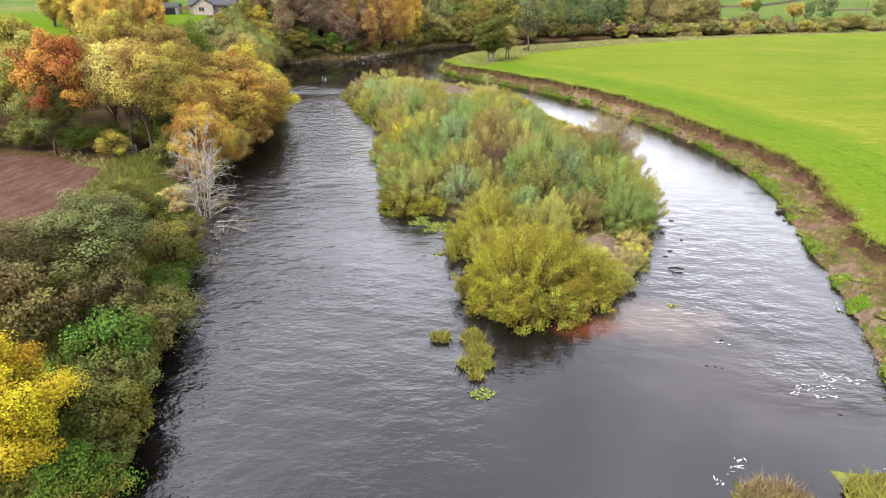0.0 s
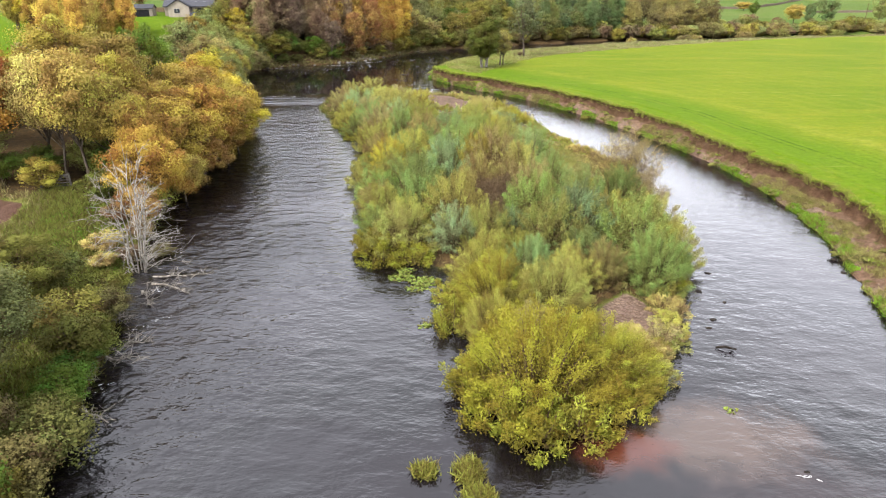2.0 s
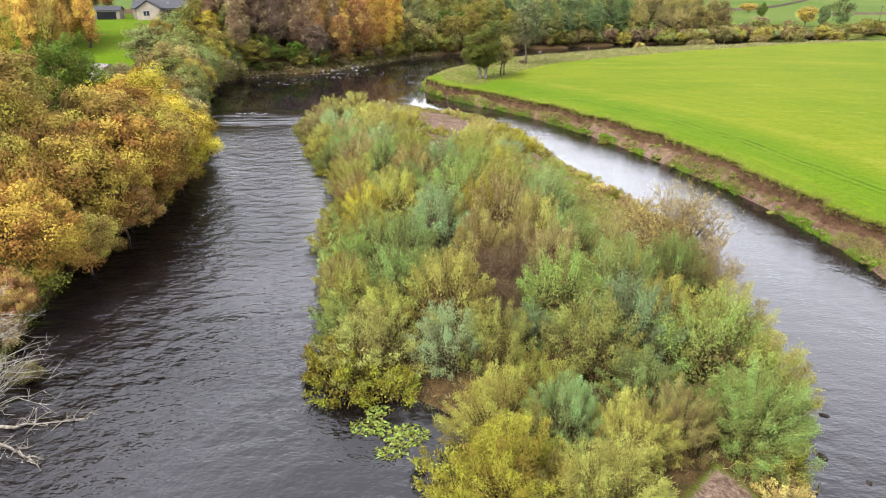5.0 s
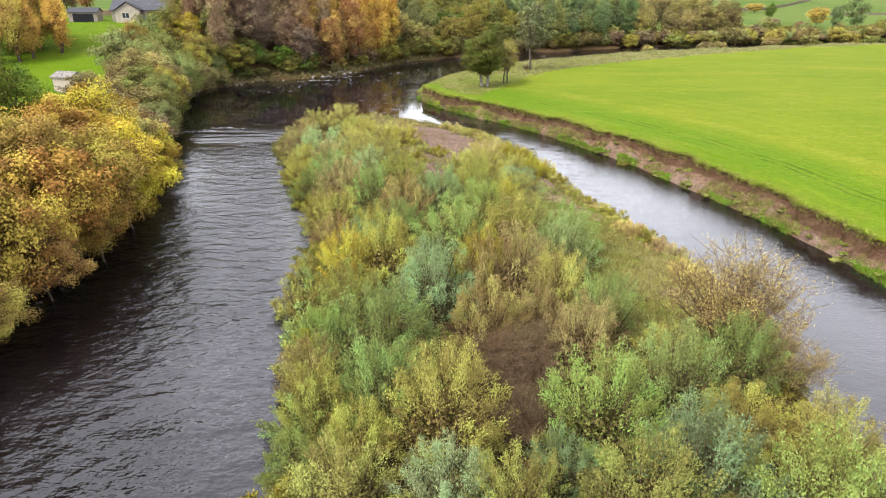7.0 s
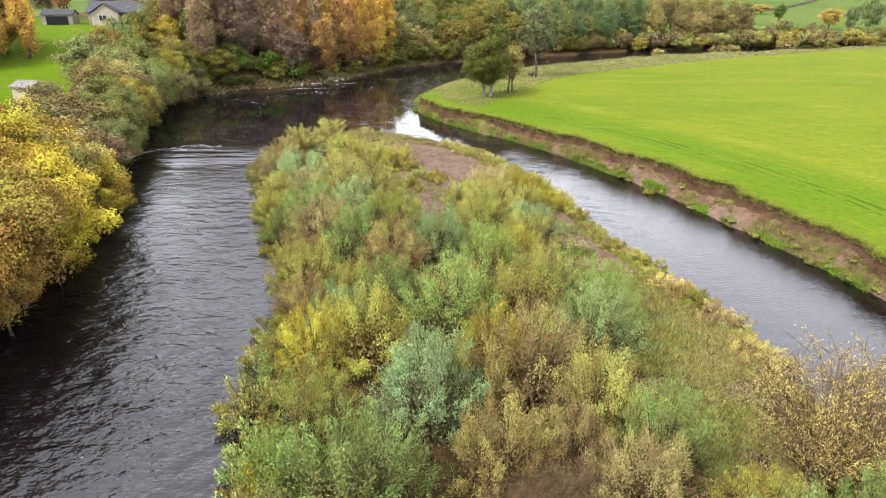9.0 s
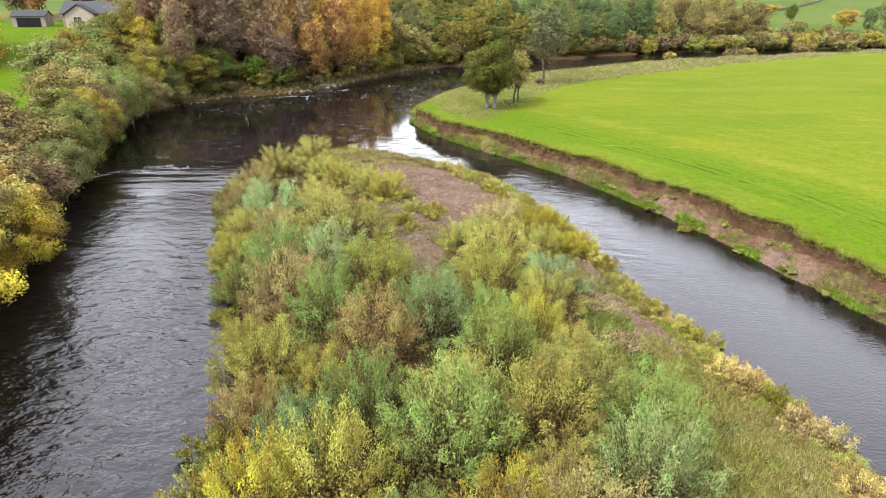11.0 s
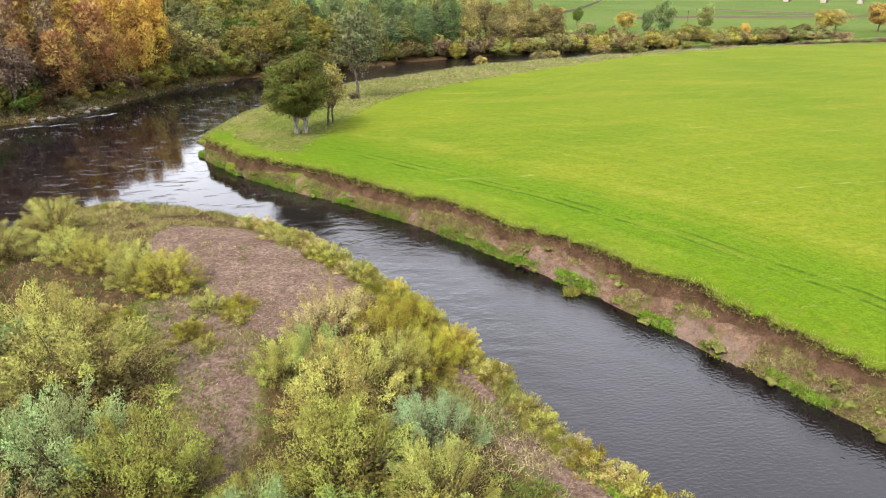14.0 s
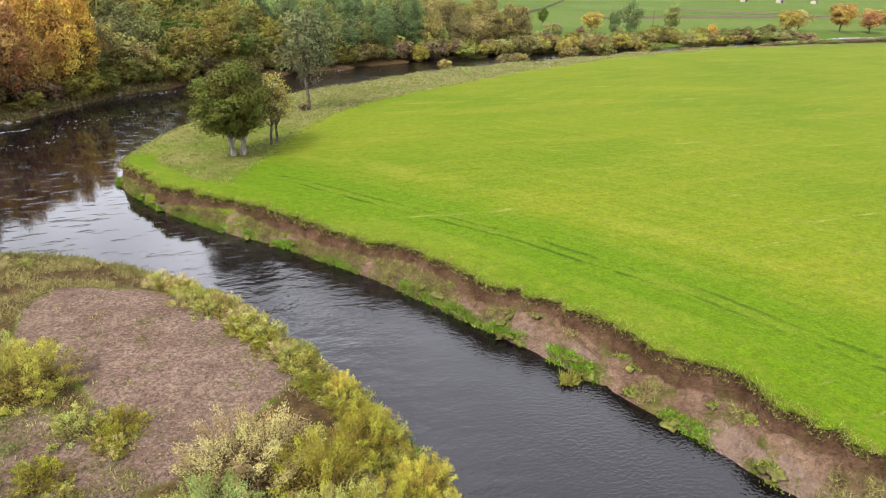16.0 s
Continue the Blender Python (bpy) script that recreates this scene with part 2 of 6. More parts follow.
def bank_material():
    m, nt, bsdf, out = material("river_bank_earth", 0.95)
    bsdf.inputs["Specular IOR Level"].default_value = 0.02
    p = place_of(nt)
    att = node(nt, "ShaderNodeAttribute", attribute_name="zone")
    z = node(nt, "ShaderNodeSeparateColor", {0: att.outputs["Color"]}).outputs
    patchy = maths(nt, "ADD", noisy(nt, p, 0.55, 4, 0.65), maths(nt, "MULTIPLY", maths(nt, "SUBTRACT", noisy(nt, p, 3.0, 3, 0.7), 0.5), 0.25))
    # dark face earth above, deepened for the lip's shade; paler dry slumped soil below
    fresh = mixed(nt, ranged(nt, noisy(nt, p, 0.7, 4, 0.65), 0.3, 0.7), (0.075, 0.040, 0.023), (0.15, 0.088, 0.054))
    dry = mixed(nt, ranged(nt, noisy(nt, p, 0.8, 4, 0.65), 0.3, 0.7), (0.135, 0.080, 0.050), (0.24, 0.155, 0.105))
    c = mixed(nt, ranged(nt, maths(nt, "ADD", z[1], maths(nt, "MULTIPLY", maths(nt, "SUBTRACT", noisy(nt, p, 0.9, 4, 0.7), 0.5), 0.8)), 0.25, 0.8), fresh, dry)
    c = mixed(nt, ranged(nt, noisy(nt, p, 3.0, 5, 0.75), 0.48, 0.62, 0, 0.45), c, (0.05, 0.028, 0.017))
    pebble = node(nt, "ShaderNodeTexVoronoi", {"Vector": p, "Scale": 7.0}).outputs
    shingle = mixed(nt, 0.12, (0.215, 0.14, 0.098), node(nt, "ShaderNodeHueSaturation", {"Saturation": 0.3, "Value": 0.28, "Color": pebble["Color"]}).outputs[0])
    c = mixed(nt, maths(nt, "MULTIPLY", z[2], ranged(nt, noisy(nt, p, 0.22, 4), 0.40, 0.54)), c, shingle)
    slump = mixed(nt, ranged(nt, noisy(nt, p, 1.5, 4), 0.35, 0.65), (0.07, 0.098, 0.012), (0.15, 0.115, 0.045))
    c = mixed(nt, maths(nt, "MULTIPLY", z[1], ranged(nt, patchy, 0.49, 0.58)), c, slump)
    turf = mixed(nt, ranged(nt, noisy(nt, p, 1.1, 4, 0.6), 0.45, 0.7, 0, 0.4), field_colour(nt, p, 0.03), (0.19, 0.20, 0.02))
    c = mixed(nt, ranged(nt, z[0], 0.35, 0.6), c, turf)
    c = grained(nt, p, c)
    nt.links.new(c, bsdf.inputs["Base Color"])
    relief = maths(nt, "ADD", noisy(nt, p, 2.5, 5, 0.7), maths(nt, "MULTIPLY", pebble["Distance"], 0.25))
    bumped(nt, bsdf, maths(nt, "MULTIPLY", relief, ranged(nt, z[0], 0.3, 0.7, 1.0, 0.4)), 1.0, 0.3)
    return m


def water_material():
    """Peat-dark river water with wind ripples, smoother slicks, and a sandy shoal off the island's tip."""
    m, nt, bsdf, out = material("river_water", 0.05)
    p = place_of(nt)
    bsdf.inputs["IOR"].default_value = 1.45
    bsdf.inputs["Specular IOR Level"].default_value = 0.5
    silt = mixed(nt, ranged(nt, noisy(nt, p, 0.06, 3), 0.4, 0.65), (0.0025, 0.0018, 0.0022), (0.006, 0.0045, 0.0055))
    for (x, y), (w, d), hue, most in (((13.0, 33.2), (4.6, 3.2), (0.07, 0.048, 0.036), 0.6), ((8.4, 32.4), (2.6, 1.8), (0.055, 0.016, 0.009), 0.8), ((15, 27), (7, 6), (0.03, 0.02, 0.02), 0.35)):
        off = node(nt, "ShaderNodeVectorMath", {0: p, 1: (-x, -y, 0)}, operation="ADD").outputs[0]
        off = node(nt, "ShaderNodeVectorMath", {0: off, 1: (1 / w, 1 / d, 1)}, operation="MULTIPLY").outputs[0]
        far = node(nt, "ShaderNodeVectorMath", {0: off}, operation="LENGTH").outputs["Value"]
        far = maths(nt, "ADD", far, maths(nt, "MULTIPLY", maths(nt, "SUBTRACT", noisy(nt, p, 0.5, 4), 0.5), 1.2))
        silt = mixed(nt, ranged(nt, far, 1.1, 0.3, 0, most), silt, hue)
    nt.links.new(silt, bsdf.inputs["Base Color"])
    small = noisy(nt, p, 2.6, 3, 0.6, (0.8, 1.4, 1, 20))
    mid = noisy(nt, p, 0.62, 4, 0.55, (0.8, 1.25, 1, 25))
    slick = ranged(nt, noisy(nt, p, 0.07, 3, 0.6), 0.35, 0.62, 0.4, 1.15)
    h = maths(nt, "ADD", maths(nt, "MULTIPLY", small, 0.22), maths(nt, "MULTIPLY", mid, 1.3))
    reach = []
    for (x, y), (w, d) in (((-25, 123), (11, 6)), ((19, 27), (5, 3)), ((-17, 62), (13, 60)), ((24, 84), (13, 62)), ((12, 22), (16, 13))):
        off = node(nt, "ShaderNodeVectorMath", {0: p, 1: (-x, -y, 0)}, operation="ADD").outputs[0]
        off = node(nt, "ShaderNodeVectorMath", {0: off, 1: (1 / w, 1 / d, 1)}, operation="MULTIPLY").outputs[0]
        reach.append(ranged(nt, node(nt, "ShaderNodeVectorMath", {0: off}, operation="LENGTH").outputs["Value"], 1.2, 0.3))
    broken = maths(nt, "MAXIMUM", maths(nt, "MAXIMUM", reach[0], reach[1]), maths(nt, "MULTIPLY", reach[2], 1.3))
    slick = maths(nt, "MULTIPLY", slick, maths(nt, "SUBTRACT", 1.0, maths(nt, "MULTIPLY", maths(nt, "MAXIMUM", reach[3], reach[4]), 0.84)))
    off = node(nt, "ShaderNodeVectorMath", {0: p, 1: (17, -172, 0)}, operation="ADD").outputs[0]
    off = node(nt, "ShaderNodeVectorMath", {0: off, 1: (1 / 48, 1 / 60, 1)}, operation="MULTIPLY").outputs[0]
    calm = ranged(nt, node(nt, "ShaderNodeVectorMath", {0: off}, operation="LENGTH").outputs["Value"], 1.1, 0.8)
    slick = maths(nt, "MULTIPLY", slick, maths(nt, "SUBTRACT", 1.0, maths(nt, "MULTIPLY", calm, 0.98)))
    slick = maths(nt, "ADD", slick, maths(nt, "MULTIPLY", broken, 0.85))
    run = maths(nt, "MULTIPLY", maths(nt, "MULTIPLY", ranged(nt, noisy(nt, p, 1.0, 3, 0.6, (0.35, 1.4, 1, -30)), 0.57, 0.75), calm), 0.16)
    fine = maths(nt, "MULTIPLY", maths(nt, "MULTIPLY", noisy(nt, p, 5.5, 2, 0.5, (0.8, 1.2, 1, 15)), reach[3]), 0.13)
    run = maths(nt, "ADD", run, fine)
    # a short train of standing waves where the current runs over a bar
    swell = maths(nt, "MULTIPLY", maths(nt, "MULTIPLY", noisy(nt, p, 0.5, 2, 0.4, (0.3, 1.7, 1, -8)), reach[0]), 2.6)
    bumped(nt, bsdf, maths(nt, "ADD", maths(nt, "MULTIPLY", h, slick), maths(nt, "ADD", run, swell)), 1.0, 0.15)
    return m


GROUND, BANK, WATER = ground_material(), bank_material(), water_material()
LEAF = leaf_material("willow_leaves", 0.5, 0.1)
BROADLEAF = leaf_material("autumn_leaves", 0.55, 0.1)
GRASS = leaf_material("grass_blades", 0.6, 0.3)
BARK = bark_material("bark", (0.085, 0.07, 0.052), (0.026, 0.02, 0.015))
PALE_BARK = bark_material("weathered_wood", (0.20, 0.18, 0.155), (0.085, 0.075, 0.06))
BLEACHED = bark_material("bleached_wood", (0.25, 0.23, 0.20), (0.11, 0.098, 0.08))
TWIG = bark_material("twig_bark", (0.10, 0.068, 0.04), (0.04, 0.026, 0.016))


# ---- mesh helpers ----
def mesh_from(name, verts, faces, mat, smooth=False, colours=None):
    """One mesh from arrays of corners and of faces that all have the same number of corners."""
    verts, faces = np.asarray(verts, np.float32), np.asarray(faces, np.int32)
    me = bpy.data.meshes.new(name)
    me.vertices.add(len(verts))
    me.vertices.foreach_set("co", verts.ravel())
    k = faces.shape[1]
    me.loops.add(faces.size)
    me.loops.foreach_set("vertex_index", faces.ravel())
    me.polygons.add(len(faces))
    me.polygons.foreach_set("loop_start", np.arange(0, faces.size, k, dtype=np.int32))
    me.polygons.foreach_set("use_smooth", np.full(len(faces), smooth))
    for key, values in (colours or {}).items():
        att = me.attributes.new(key, "FLOAT_COLOR", "POINT")
        att.data.foreach_set("color", np.asarray(values, np.float32).ravel())
    me.materials.append(mat)
    me.update(calc_edges=True)
    return me


def unit(v):
    return v / np.maximum(np.linalg.norm(v, axis=-1, keepdims=True), 1e-6)


def leaves(name, at, way, length, width, tint, mat, r, face=None):
    """Leaf blades of three corners, at the given places along the given ways, turned to the given faces."""
    n = len(at)
    way = unit(way)
    side = unit(np.cross(way, unit(r.normal(size=(n, 3))) if face is None else unit(face) + r.normal(size=(n, 3)) * 0.28))
    length = (length * r.uniform(0.7, 1.3, n))[:, None]
    width = (width * r.uniform(0.7, 1.3, n))[:, None]
    v = np.stack([at + side * width / 2, at + way * length, at - side * width / 2], 1).reshape(-1, 3)
    f = np.arange(3 * n).reshape(n, 3)
    tint = np.repeat(np.concatenate([tint, np.ones((n, 1))], 1), 3, 0)
    return mesh_from(name, v, f, mat, colours={"leaf": tint})


def tubes(name, lines, mat, sides=5):
    """Tapered limbs in one mesh: each line is a list of (point, radius)."""
    verts, faces = [], []
    ring = np.linspace(0, 2 * np.pi, sides, endpoint=False)
    for line in lines:
        pts = np.array([q for q, _ in line], float)
        rad = np.array([s for _, s in line], float)
        tang = unit(np.gradient(pts, axis=0))
        ref = np.where(np.abs(tang[:, 2:3]) > 0.9, [[1.0, 0, 0]], [[0, 0, 1.0]])
        u = unit(np.cross(tang, ref))
        w = np.cross(tang, u)
        start = sum(len(x) for x in verts)
        verts.append((pts[:, None] + rad[:, None, None] * (np.cos(ring)[None, :, None] * u[:, None] + np.sin(ring)[None, :, None] * w[:, None])).reshape(-1, 3))
        for i in range(len(pts) - 1):
            for j in range(sides):
                k = (j + 1) % sides
                faces.append((start + i * sides + j, start + i * sides + k, start + (i + 1) * sides + k, start + (i + 1) * sides + j))
    return mesh_from(name, np.concatenate(verts), faces, mat, smooth=True)


def bent(a, b, r, sag=0.0, wobble=0.08, n=5):
    """A limb's line from a to b with a bow and a little wobble."""
    a, b = np.asarray(a, float), np.asarray(b, float)
    s = np.linspace(0, 1, n)[:, None]
    line = a + (b - a) * s
    line[:, 2:3] += sag * np.linalg.norm(b - a) * 4 * s * (1 - s)
    line[1:-1] += r.normal(size=(n - 2, 3)) * wobble * np.linalg.norm(b - a)
    return line


def value_noise(x, y, seed=0):
    """Smooth noise on a lattice of one metre, between 0 and 1."""
    def lattice(i, j):
        h = np.sin(i * 127.1 + j * 311.7 + seed * 74.7) * 43758.5453
        return h - np.floor(h)
    i, j = np.floor(x), np.floor(y)
    u, v = x - i, y - j
    u, v = u * u * (3 - 2 * u), v * v * (3 - 2 * v)
    return (lattice(i, j) * (1 - u) + lattice(i + 1, j) * u) * (1 - v) + (lattice(i, j + 1) * (1 - u) + lattice(i + 1, j + 1) * u) * v


def step(lo, hi, v):
    s = np.clip((v - lo) / (hi - lo), 0, 1)
    return s * s * (3 - 2 * s)


def curve_through(points, spacing):
    """A smooth line through the points, with even steps."""
    p = np.array(points, float)
    ext = np.vstack([2 * p[0] - p[1], p, 2 * p[-1] - p[-2]])
    out = []
    for i in range(1, len(ext) - 2):
        for s in np.linspace(0, 1, 12, endpoint=False):
            a, b, c, d = ext[i - 1], ext[i], ext[i + 1], ext[i + 2]
            out.append(0.5 * (2 * b + (c - a) * s + (2 * a - 5 * b + 4 * c - d) * s ** 2 + (3 * b - a - 3 * c + d) * s ** 3))
    out = np.array(out + [p[-1]])
    run = np.concatenate([[0], np.cumsum(np.linalg.norm(np.diff(out, axis=0), axis=1))])
    at = np.linspace(0, run[-1], max(2, int(run[-1] / spacing)))
    return np.stack([np.interp(at, run, out[:, k]) for k in range(out.shape[1])], 1)


def inside_by(poly, x, y):
    """Signed distance to a closed outline: positive inside."""
    poly = np.asarray(poly, float)
    best, inside = np.full(x.shape, 1e9), np.zeros(x.shape, bool)
    for (ax, ay), (bx, by) in zip(poly, np.roll(poly, -1, 0)):
        dx, dy = bx - ax, by - ay
        s = np.clip(((x - ax) * dx + (y - ay) * dy) / (dx * dx + dy * dy + 1e-9), 0, 1)
        best = np.minimum(best, (x - ax - s * dx) ** 2 + (y - ay - s * dy) ** 2)
        cross = (ay > y) != (by > y)
        with np.errstate(divide="ignore", invalid="ignore"):
            inside ^= cross & (x < (bx - ax) * (y - ay) / (by - ay if by != ay else 1e-9) + ax)
    return np.where(inside, 1, -1) * np.sqrt(best)


# ---- plan: the river's edges, in metres ----
RIGHT_EDGE = [(2, -60), (9, -20), (15, 8), (19, 18), (21.8, 26.2), (23.8, 31.7), (26, 38.4), (28.8, 49.2), (31, 56.7), (32.2, 68.9), (31.3, 80), (29, 90), (26.5, 97.5),
              (24.6, 104), (21.8, 110.8), (18.5, 118), (15.8, 123), (12, 129), (8.2, 133.5), (2.6, 142.5), (-0.4, 150), (-2.3, 156)]
CLIFF_TOP = [(10, -60), (17, -20), (22, 8), (25.5, 18), (28, 28), (29.4, 38), (31.5, 46.5), (34.6, 57), (34.9, 66), (33.8, 74), (32.3, 82.5), (30.3, 94), (29, 98.7),
             (27.4, 104), (25.6, 108.5), (22.8, 113.8), (20, 119), (15.8, 125.2), (12.4, 130.4), (8.6, 135.8), (4.4, 141), (1.6, 147), (0.4, 152)]
NORTH_EDGE = [(-2.3, 156), (-1.5, 162), (3, 172), (11, 184), (22, 196), (35, 205), (58, 221), (102, 238), (153, 254), (260, 275), (420, 300)]
LEFT_EDGE = [(-22, -60), (-14, -20), (-11, 5), (-12.8, 19), (-14, 24), (-15.5, 30), (-16.5, 35), (-18, 42), (-20.3, 48), (-21.4, 53), (-23.5, 62), (-24.5, 72), (-25, 84),
             (-27, 96), (-30, 108), (-33.5, 120), (-37.5, 135), (-41.5, 149), (-42.5, 158), (-38.5, 167), (-33, 173), (-25, 177), (-17.5, 186), (-11, 197.5),
             (-4, 209), (3, 216), (12, 222), (30, 233), (50, 243), (80, 258), (150, 277), (260, 298), (420, 325)]
ISLAND = [(5.4, 34.4), (2.6, 37.6), (1.8, 43), (2.0, 48.5), (-0.5, 51.3), (-4.2, 52.7), (-5.6, 58), (-5.6, 64.4), (-5.7, 72), (-7.2, 77.5), (-8.4, 84), (-10.5, 92), (-12.5, 99),
          (-14.6, 105), (-17.4, 111.5), (-18.2, 119), (-16.5, 126), (-12, 131.5), (-7.4, 133.8), (-2.4, 131.5), (1.8, 128), (6.5, 122.3), (8.8, 118), (11.2, 112), (13.6, 107),
          (15, 102), (16, 96), (17, 90), (18.6, 84), (20.2, 78), (20.8, 71), (20.6, 64), (20.2, 57), (19.2, 52), (16.4, 44.5), (12.6, 38.6), (9.2, 36.2)]
LEFT_LINE = curve_through(LEFT_EDGE, 1.0)
NORTH_LINE, ISLAND_LINE = curve_through(NORTH_EDGE, 2.0), curve_through(ISLAND + ISLAND[:1], 0.8)[:-1]
TOP_LINE = curve_through(CLIFF_TOP, 1.0)
LEFT_LAND = np.vstack([LEFT_LINE, [(3000, 600), (3000, 3500), (-3000, 3500), (-3000, -600), (-40, -600)]])
HIGH_LAND = np.vstack([TOP_LINE, NORTH_LINE[1:], [(3000, 500), (3000, -600), (10, -600)]])
FIELD = np.vstack([TOP_LINE[:-14], [(9.5, 139.5), (14.5, 150), (19, 159), (24, 168), (31, 176), (40, 183), (69, 203), (117, 229), (173, 246), (240, 250), (420, 250), (420, -60), (12, -60)]])
SOIL = [(-26.5, 10), (-27.2, 34), (-29, 44), (-33.5, 60.5), (-40, 64.3), (-48, 66.5), (-62, 69), (-110, 66), (-110, 10)]
GRAVEL = [(-1.7, 125.5), (-3.8, 123), (-3.6, 119.5), (-1.8, 116), (0.6, 112.5), (1.8, 108.5), (3.2, 104.5), (5.6, 105), (8, 108.2), (9.8, 110.6), (8.4, 114.6), (6.6, 118.6), (4.6, 122), (2, 123.8)]
BARE = [(9.5, 37), (12, 39), (14.5, 43), (12.5, 46.5), (10, 44), (9, 40)]
PATH = [(-4.2, 111), (-1.6, 112), (2.2, 109), (3.4, 103), (3.0, 97), (1.4, 92.5), (-0.6, 94.5), (-1.4, 104)]
BARE_EAST = [(11, 106), (14, 101), (15, 94), (17, 85), (15, 84), (12.5, 92), (11.5, 98), (9.5, 102)]
LAWN = [(-50, 118), (-75, 112), (-130, 120), (-150, 210), (-95, 232), (-82, 222), (-68, 196), (-64, 176), (-56, 150)]


def ground_height(x, y):
    x, y = np.asarray(x, float), np.asarray(y, float)
    left, high, isle = inside_by(LEFT_LAND, x, y), inside_by(HIGH_LAND, x, y), inside_by(ISLAND_LINE, x, y)
    lumps = value_noise(x * 0.35, y * 0.35, 1) * 0.6 + value_noise(x * 1.1, y * 1.1, 2) * 0.3
    bed = np.full(x.shape, -1.2)
    slope = step(143, 205, y) * step(-12, -50, x)
    rise = 1.2 * step(10, 60, left) + 7.5 * slope * step(0.5, 9, left) + 4.0 * step(6, 40, left) * step(170, 200, y) * step(40, 5, x) * (1 - slope) + 3.0 * step(300, 900, y) + 6 * step(800, 2200, y)
    h_left = np.where(left > -2, -1.2 + 1.65 * step(-1.5, 0.7, left) + 1.25 * step(0.5, 7, left) + rise + (lumps - 0.4) * 0.45 * step(-1, 3, left), bed)
    cliff = 1 - step(143, 158, y - 0.25 * x)
    from_edge = high - 1.9 * cliff
    h_high = np.where(high > -2, np.where(cliff > 0.5, -1.2 + 3.6 * step(-1.3, 0.0, from_edge), -1.2 + 3.6 * step(-2.5, 6, high)) + (lumps - 0.4) * 0.25 * step(12, 2, high), bed)
    isle = isle - 1.0 * step(118, 100, y)
    h_isle = np.where(isle > -2, -1.2 + 1.5 * step(-2, 0.6, isle) + 0.45 * step(0.5, 6, isle) + (lumps - 0.4) * 0.4 * step(-0.5, 2, isle), bed)
    return np.maximum(np.maximum(h_left, h_high), h_isle)


def heights_at(x, y):
    """The ground's height at places of the plan, between the grid's own corners."""
    gx, gy, h = GRID
    i, j = np.clip(np.searchsorted(gx, x) - 1, 0, len(gx) - 2), np.clip(np.searchsorted(gy, y) - 1, 0, len(gy) - 2)
    u, v = (x - gx[i]) / (gx[i + 1] - gx[i]), (y - gy[j]) / (gy[j + 1] - gy[j])
    return (h[j, i] * (1 - u) + h[j, i + 1] * u) * (1 - v) + (h[j + 1, i] * (1 - u) + h[j + 1, i + 1] * u) * v


def height_at(x, y):
    return float(heights_at(np.array([x], float), np.array([y], float))[0])


def spaced(fine_lo, fine_hi, gap, lo, hi, grow=1.12):
    """Grid lines: even in the middle, wider and wider towards both ends."""
    mid = list(np.arange(fine_lo, fine_hi, gap))
    g, up, down = gap, [mid[-1]], [mid[0]]
    while up[-1] < hi:
        g *= grow
        up.append(up[-1] + g)
    g = gap
    while down[-1] > lo:
        g *= grow
        down.append(down[-1] - g)
    return np.array(down[:0:-1] + mid + up[1:])


GRID = []


def build_ground():
    gx, gy = spaced(-50, 50, 0.65, -2600, 2600), spaced(8, 165, 0.65, -500, 3300)
    x, y = [v.ravel() for v in np.meshgrid(gx, gy)]
    h = ground_height(x, y)
    GRID.extend([gx, gy, h.reshape(len(gy), len(gx))])
    nx, ny = len(gx), len(gy)
    i = np.arange(nx * ny).reshape(ny, nx)
    f = np.stack([i[:-1, :-1], i[:-1, 1:], i[1:, 1:], i[1:, :-1]], -1).reshape(-1, 4)
    soft = lambda poly, w: step(-w, w, inside_by(poly, x, y))
    edge = inside_by(FIELD, x, y)
    wide = 0.8 + 3.2 * step(136, 142, y) * step(60, 30, x)
    field = np.maximum(step(-wide, wide * 0.7, edge), soft(LAWN, 1.0))
    gravel = np.maximum(np.maximum(soft(GRAVEL, 0.9), soft(BARE, 0.8)), np.maximum(soft(BARE_EAST, 1.0) * 0.8, soft(PATH, 1.6) * 0.72))
    left = inside_by(LEFT_LAND, x, y)
    isle = inside_by(ISLAND_LINE, x, y)
    wood = np.maximum(step(-2.0, -1.0, left) * step(60, 66, y) * step(300, 270, y) * step(-125, -90, x) * step(40, 25, x - 0.2 * y), step(-0.3, 1.0, isle) * 0.86) * (1 - gravel)
    wood = np.maximum(wood, step(0.35, 0.05, h) * (1 - gravel))
    meadow = np.maximum(step(285, 300, y - 0.14 * x), step(245, 262, y - 0.05 * x) * step(120, 150, x))
    ones = np.ones(len(x))
    zone = np.stack([field, soft(SOIL, 0.6), gravel, ones], 1)
    zone2 = np.stack([wood, meadow, np.clip(inside_by(HIGH_LAND, x, y) / 100, 0, 1), ones], 1)
    ob = new("ground", mesh_from("ground", np.stack([x, y, h], 1), f, GROUND, True, {"zone": zone, "zone2": zone2}))
    return tagged(ob, "valley ground of pasture, ploughed soil, woodland floor and gravel", "ground", kind="structure")


def build_water():
    gx, gy = spaced(-60, 60, 6, -300, 500, 1.3), spaced(-20, 240, 6, -300, 420, 1.3)
    x, y = [v.ravel() for v in np.meshgrid(gx, gy)]
    i = np.arange(len(x)).reshape(len(gy), len(gx))
    f = np.stack([i[:-1, :-1], i[:-1, 1:], i[1:, 1:], i[1:, :-1]], -1).reshape(-1, 4)
    ob = new("water", mesh_from("water", np.stack([x, y, 0 * x], 1), f, WATER, True))
    return tagged(ob, "dark peaty river water with wind ripples reflecting grey sky", "river", kind="structure")


SHELF = []


